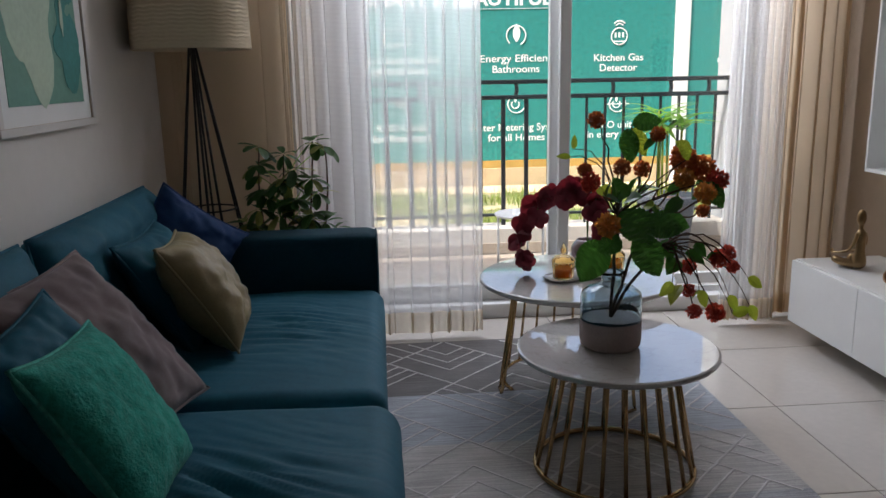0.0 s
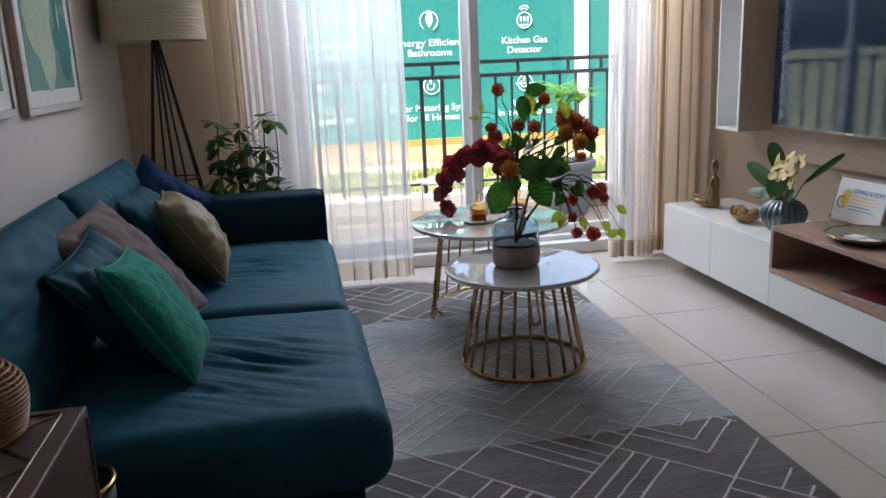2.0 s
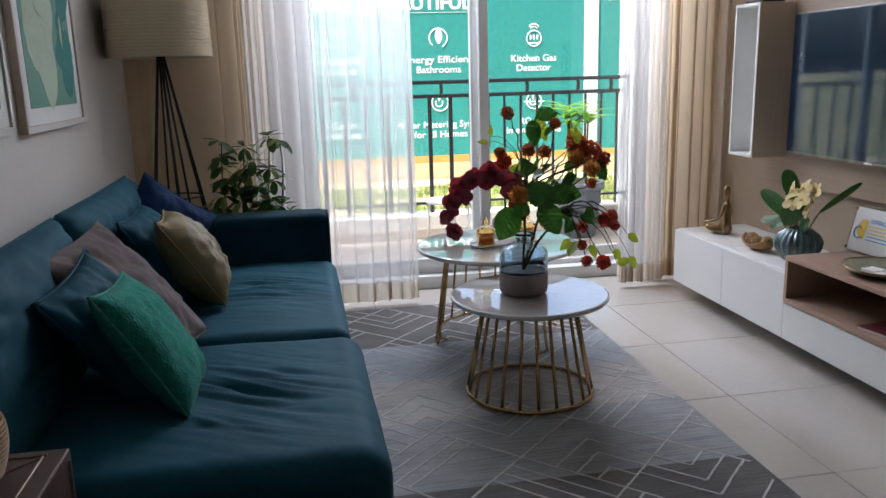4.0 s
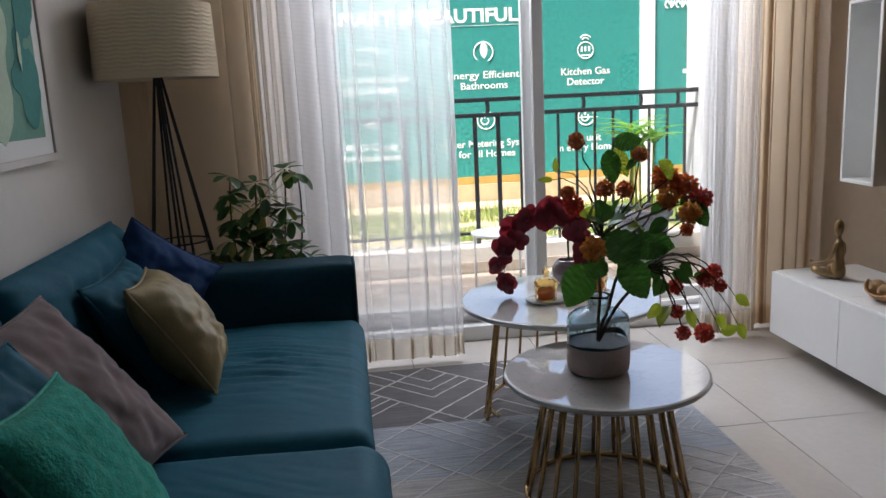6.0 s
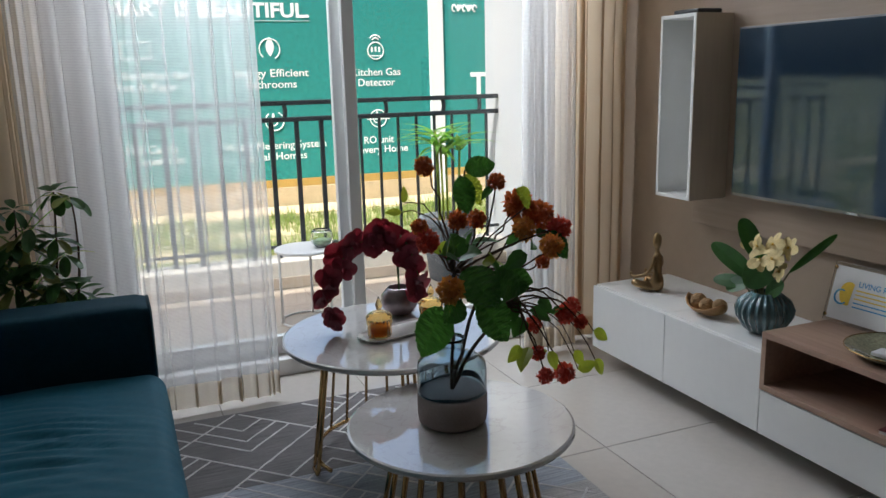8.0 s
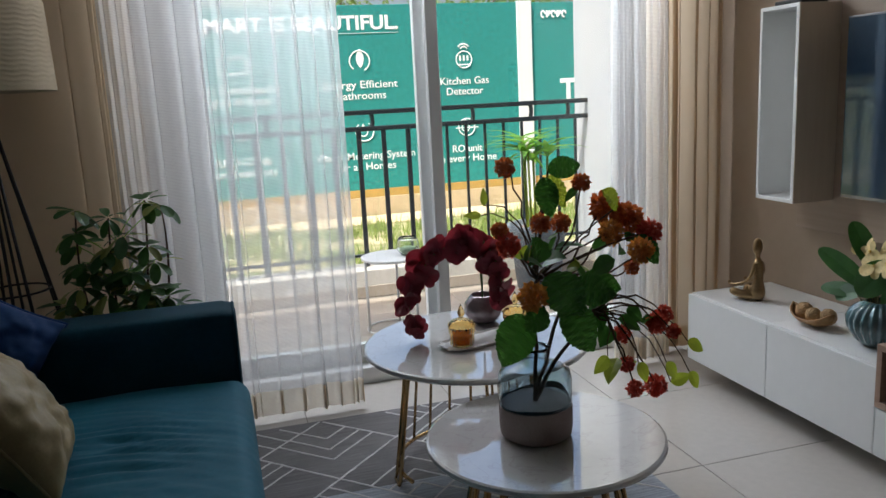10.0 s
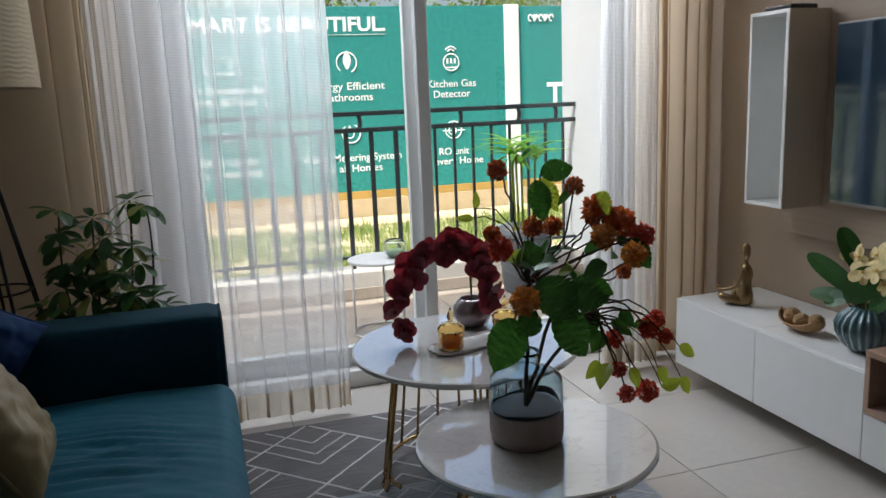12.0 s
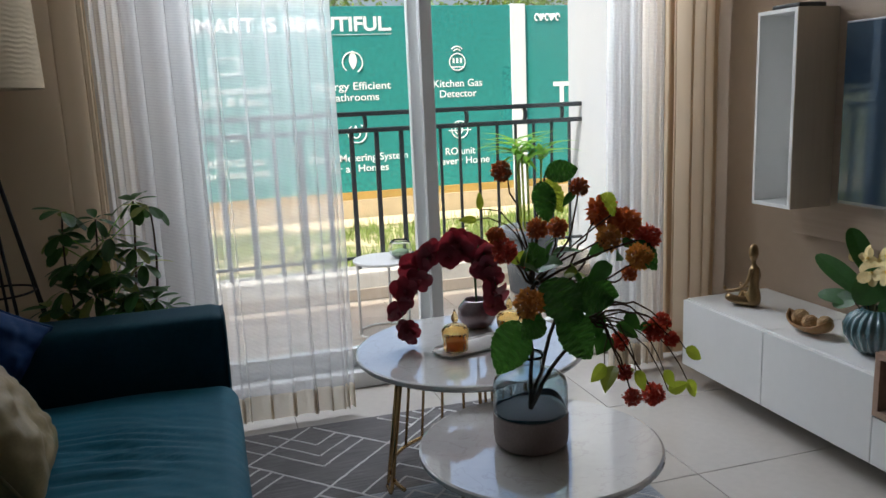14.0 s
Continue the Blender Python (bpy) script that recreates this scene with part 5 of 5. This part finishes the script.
prof = [(r, z * 1.16) for r, z in prof]
inn = [(max(r - 0.005, 0), z + (0.006 if z < 0.01 else 0)) for r, z in reversed(prof)]
part("bowl", lathe(prof + inn, 176, rib=0.045, ribs=22), M_AQUA, pp, smooth=True)
rng = random.Random(5)
for tip, base, w in (((-0.05, 0.2, 0.29), (0.0, 0.03, 0.17), 0.06), ((0.02, 0.14, 0.38), (0.02, 0.06, 0.24), 0.06), ((0.19, -0.1, 0.345), (0.06, -0.04, 0.22), 0.024), ((-0.06, 0.18, 0.17), (0.0, 0.04, 0.16), 0.05), ((-0.04, -0.05, 0.275), (-0.05, 0.045, 0.165), 0.085), ((-0.05, 0.135, 0.15), (-0.02, 0.045, 0.175), 0.055), ((-0.03, -0.09, 0.2), (0.0, 0.0, 0.14), 0.05)):
    d = Vector(tip) - Vector(base)
    part("leaf", leaf(bmesh.new(), facing(base, d, (-0.55 + rng.uniform(-0.3, 0.3), -0.7, 0.55)), d.length * 1.1, w * 1.2, 0.08, 10, 0.15, 0, 1.2), M_LEAF, pp)
    part("stem", tube(bend((0, 0, 0.05), base, (0, 0, 0.01), 5), 0.0028, n=6), M_STEMG, pp)
for dx, dy, dz, s in ((-0.05, -0.015, 0.275, 0.042), (-0.04, -0.06, 0.285, 0.042), (-0.02, -0.04, 0.33, 0.04), (-0.03, 0.02, 0.315, 0.04), (0.0, -0.09, 0.325, 0.036), (-0.03, -0.085, 0.245, 0.034), (-0.02, 0.03, 0.265, 0.028), (0.03, 0.12, 0.305, 0.032), (0.02, 0.085, 0.29, 0.026)):
    p = Vector((dx, dy, dz))
    face = (-1, rng.uniform(-0.9, 0.3), rng.uniform(-0.1, 0.6))
    bloom = part("bloom", orchid_bloom(p, s * 1.5, face, rng, 0.66), M_CREAM, pp)
    part("throat", pom(bmesh.new(), p + Vector(face).normalized() * 0.004, 0.009, 8, rng), M_THROAT, bloom)
    part("stem", tube(bend((0.0, 0.01, 0.12), p, (0.01, 0, 0), 4), 0.0016, n=5), M_STEMG, pp)

card = thing("card_holder", "clear acrylic sign holder with a printed white card", "sign", (2.285, 2.945, WZ1))
card.matrix_basis = pose(2.285, 2.945, WZ1, 0, 0, -88) @ pose(0, 0, 0, -14, 0, 0)
M_ACR = glass("clear acrylic", (0.96, 0.98, 0.98))
part("plate", box(0, 0.30, 0.0, 0.006, 0, 0.205, 0.002), M_ACR, card)
part("card", box(0.012, 0.288, -0.0025, -0.0005, 0.012, 0.193), M_MAT, card, "white printed card")
M_BLUE = mat("blue print", (0.05, 0.33, 0.6), 0.6)
M_YEL = mat("yellow print", (0.8, 0.55, 0.06), 0.6)
bm = bmesh.new()
vs = [bm.verts.new((0.075 + 0.032 * math.cos(a), -0.0032, 0.105 + 0.04 * math.sin(a))) for a in np.linspace(1.0, 5.0, 20)]
bm.faces.new(vs[::-1])
part("yellow_shape", bm, M_YEL, card)
part("blue_ring", tube([(0.052 + 0.024 * math.cos(a), -0.003, 0.09 + 0.024 * math.sin(a)) for a in np.linspace(1.2, 5.6, 20)], 0.003, n=5), M_BLUE, card)
cu = bpy.data.curves.new("lettering", "FONT")
cu.body, cu.size, cu.extrude = "LIVING ROOM", 0.026, 0.0004
tmp = new("lettering", cu)
bpy.context.view_layer.update()
me = bpy.data.meshes.new_from_object(tmp)
bpy.data.objects.remove(tmp)
me.materials.append(M_BLUE)
ob = new("lettering", me)
ob.parent = card
ob.matrix_basis = pose(0.105, -0.0032, 0.135, 90, 0, 0)
for k in range(5):
    part("text_bar", box(0.10, 0.24 - 0.02 * (k % 2), -0.0032, -0.0026, 0.12 - 0.014 * k, 0.124 - 0.014 * k), M_YEL if k < 3 else M_BLUE, card)
for x, z in ((0.01, 0.02), (0.01, 0.185), (0.29, 0.02), (0.29, 0.185)):
    part("stud", lathe([(0, 0), (0.006, 0), (0.006, 0.006), (0, 0.007)], 16, at=(0, 0, 0)), M_GOLD, card).matrix_basis = pose(x, -0.001, z, 90, 0, 0)

M_PLATE = mat("green marbled enamel", (0.22, 0.22, 0.13), 0.15, var=0.55, scale=9, coat=0.6)
plate = thing("shallow_dish", "green marbled dish with a gold rim on the oak shelf", "dish", (2.165, 2.56, WZ1))
part("dish", lathe([(0, 0), (0.07, 0), (0.12, 0.012), (0.15, 0.03), (0.147, 0.031), (0.118, 0.016), (0.07, 0.005), (0, 0.005)], 56), M_PLATE, plate, smooth=True)
part("rim", tube(ring_points(0, 0, 0.031, 0.149, 56), 0.002, n=6, close=True), M_GOLD, plate, smooth=True)
for x, y, r in ((-0.03, 0.02, 10), (-0.035, -0.055, 4)):
    c = thing("coaster", "small white square card lying in the dish", "card", (2.165 + x, 2.56 + y, WZ1 + 0.006), r, group="cards in the dish")
    part("card", box(-0.03, 0.03, -0.03, 0.03, 0, 0.012, 0.002), M_MAT, c)
mag = thing("magazine", "dark red covered magazine lying on the open shelf", "magazine", (2.14, 2.38, WZ0 + 0.02), 8)
part("pages", box(-0.1, 0.1, -0.13, 0.13, 0.001, 0.011, 0.001), M_MAT, mag)
part("cover", box(-0.102, 0.102, -0.132, 0.132, 0.0112, 0.0125), mat("magazine cover", (0.16, 0.03, 0.035), 0.3, var=0.6, scale=9), mag)

# ---- balcony furniture ----
M_BTW = mat("chalky white paint", (0.55, 0.55, 0.54), 0.5, var=0.05)
bt = thing("balcony_table", "small round white metal table on the balcony", "table", (1.07, 5.5, BZ))
part("tabletop", lathe([(0, 0.425), (0.172, 0.425), (0.18, 0.43), (0.18, 0.44), (0.172, 0.443), (0, 0.443)], 48), M_BTW, bt)
for k in range(3):
    a = math.tau * k / 3 + 3.3
    part("leg", tube([(0.165 * math.cos(a), 0.165 * math.sin(a), 0), (0.165 * math.cos(a), 0.165 * math.sin(a), 0.426)], 0.008), M_BTW, bt, smooth=True)
part("foot_ring", tube(ring_points(0, 0, 0.008, 0.165, 40), 0.006, n=6, close=True), M_BTW, bt, smooth=True)
ter = thing("terrarium", "small round glass bowl with moss on the balcony table", "terrarium", (1.16, 5.46, BZ + 0.443))
tp = [(0, 0.001), (0.035, 0.001), (0.062, 0.03), (0.068, 0.06), (0.06, 0.09), (0.05, 0.105)]
part("bowl", lathe(tp + [(max(r - 0.003, 0), z + (0.003 if z < 0.01 else 0)) for r, z in reversed(tp)], 36), glass("clear bowl glass", (0.93, 0.97, 0.95)), ter, smooth=True)
part("moss", lathe([(0, 0.005), (0.03, 0.006), (0.05, 0.025), (0.05, 0.04), (0.03, 0.05), (0, 0.052)], 24), mat("moss", (0.24, 0.33, 0.20), 0.95, var=0.5, scale=60, bump=1.0), ter, smooth=True)

pl = thing("planter", "tapered grey planter with bright green dracaena on the balcony", "planter", (2.22, 6.05, BZ))
part("tub", lathe([(0, 0), (0.14, 0), (0.15, 0.008), (0.188, 0.37), (0.19, 0.385), (0.208, 0.388), (0.212, 0.395), (0.214, 0.44), (0.208, 0.446), (0.186, 0.446), (0.18, 0.44), (0.172, 0.38), (0, 0.37)], 56), mat("pale grey fibre cement", (0.13, 0.145, 0.16), 0.7, var=0.12, scale=6, bump=0.2, bump_scale=60), pl, smooth=True)
part("soil", lathe([(0.0, 0.35), (0.165, 0.35), (0.176, 0.405), (0.12, 0.414), (0, 0.418)], 30), mat("red brown soil", (0.16, 0.09, 0.06), 0.95, var=0.3, bump=0.8), pl)
rng = random.Random(21)
for k in range(5):
    x, y, h = rng.uniform(-0.09, 0.09), rng.uniform(-0.08, 0.08), rng.uniform(0.92, 1.1)
    part("cane", tube([(x, y, 0.38), (x * 1.3, y, h)], 0.008, n=6), M_LEAFY, pl, smooth=True)
    for j in range(12):
        a = j * 2.4
        d = Vector((math.cos(a), math.sin(a), rng.uniform(0.1, 0.9)))
        part("leaf", leaf(bmesh.new(), aim((x * 1.3, y, h - 0.02 * (j % 4)), d), rng.uniform(0.2, 0.3), 0.042, rng.uniform(0.2, 0.6), 7), M_LEAFO, pl)

# ---- grass and trees outside ----
bm = bmesh.new()
rng = random.Random(31)
for k in range(15000):
    x, y = rng.uniform(-2.5, 6.5), 6.8 + 3.5 * rng.random() ** 0.7
    if noise.noise(Vector((x * 1.1, y * 1.1, 3))) < -0.12:
        continue
    h, a = rng.uniform(0.05, 0.17), rng.uniform(0, 6.28)
    dx, dy = 0.006 * math.cos(a), 0.006 * math.sin(a)
    v = [bm.verts.new(p) for p in ((x - dx, y - dy, GZ), (x + dx, y + dy, GZ), (x + rng.uniform(-.05, .05), y + rng.uniform(-.05, .05), GZ + h))]
    bm.faces.new(v)
tagged(link("grass", bm, M_GRASS), "patchy sunlit grass along the hoarding", "grass", "", "stuff")
M_FOL = leaf_mat("tree foliage", (0.10, 0.16, 0.045), 0.6, 0.3)
M_BARK = mat("grey bark", (0.16, 0.12, 0.09), 0.9, var=0.3, scale=8, bump=0.5)
for x, y, h, seed in ((-0.8, 17.5, 4.0, 2), (2.6, 19.5, 4.3, 3), (5.9, 18, 4.2, 4), (8.9, 19.5, 4.8, 5), (12.5, 18, 4.5, 6)):
    tr = thing("tree", "leafy green tree beyond the hoarding", "tree", (x, y, GZ), group="trees beyond the hoarding")
    rng = random.Random(seed)
    part("trunk", tube(bend((0, 0, 0), (0.1, 0, h * 0.75), (0.1, 0, 0), 8), 0.16, taper=0.4), M_BARK, tr, smooth=True)
    cen = []
    for k in range(7):
        a = k * 2.4
        e = Vector((rng.uniform(0.7, 1.4) * math.cos(a), rng.uniform(0.7, 1.4) * math.sin(a), h * rng.uniform(0.6, 0.95)))
        cen.append(e)
        part("limb", tube(bend((0.08, 0, h * 0.45), e, (0, 0, 0.1), 6), 0.06, n=6, taper=0.3), M_BARK, tr, smooth=True)
    bm = bmesh.new()
    for k in range(2600):
        c = cen[k % 7]
        p = c + Vector((rng.gauss(0, 0.5), rng.gauss(0, 0.5), rng.gauss(0, 0.33)))
        leaf(bm, aim(p, (rng.uniform(-1, 1), rng.uniform(-1, 1), rng.uniform(-1, 0.4)), rng.uniform(0, 3)), 0.13, 0.07, 0.2, 2)
    part("crown", bm, M_FOL, tr)["kind"] = "stuff"

# ---- floor tiles, one by one ----
def tile_mesh(name, w, h, t=0.004):
    bm = box(-w / 2, w / 2, -h / 2, h / 2, -t, 0, 0.0012, seg=1)
    me = bpy.data.meshes.new(name)
    bm.to_mesh(me)
    bm.free()
    return me


def lay(mesh, material, parent, xs, ys, z):
    mesh.materials.append(material)
    for x in xs:
        for y in ys:
            t = new("tile", mesh)
            t.parent = parent
            t.location = (x, y, z)


TW = 0.6
lay(tile_mesh("tile", TW - 0.003, TW - 0.003), M_TILE, floor, [1.588 + TW * (k + 0.5) for k in range(-5, 2)], [3.2 + TW * (k + 0.5) for k in range(-15, 3)], 0.0)
lay(tile_mesh("tile", 0.397, 0.397), M_BALT, bpy.data.objects["balcony_floor"], [-1.4 + 0.4 * k for k in range(11)], [4.85 + 0.4 * k for k in range(4)], BZ)
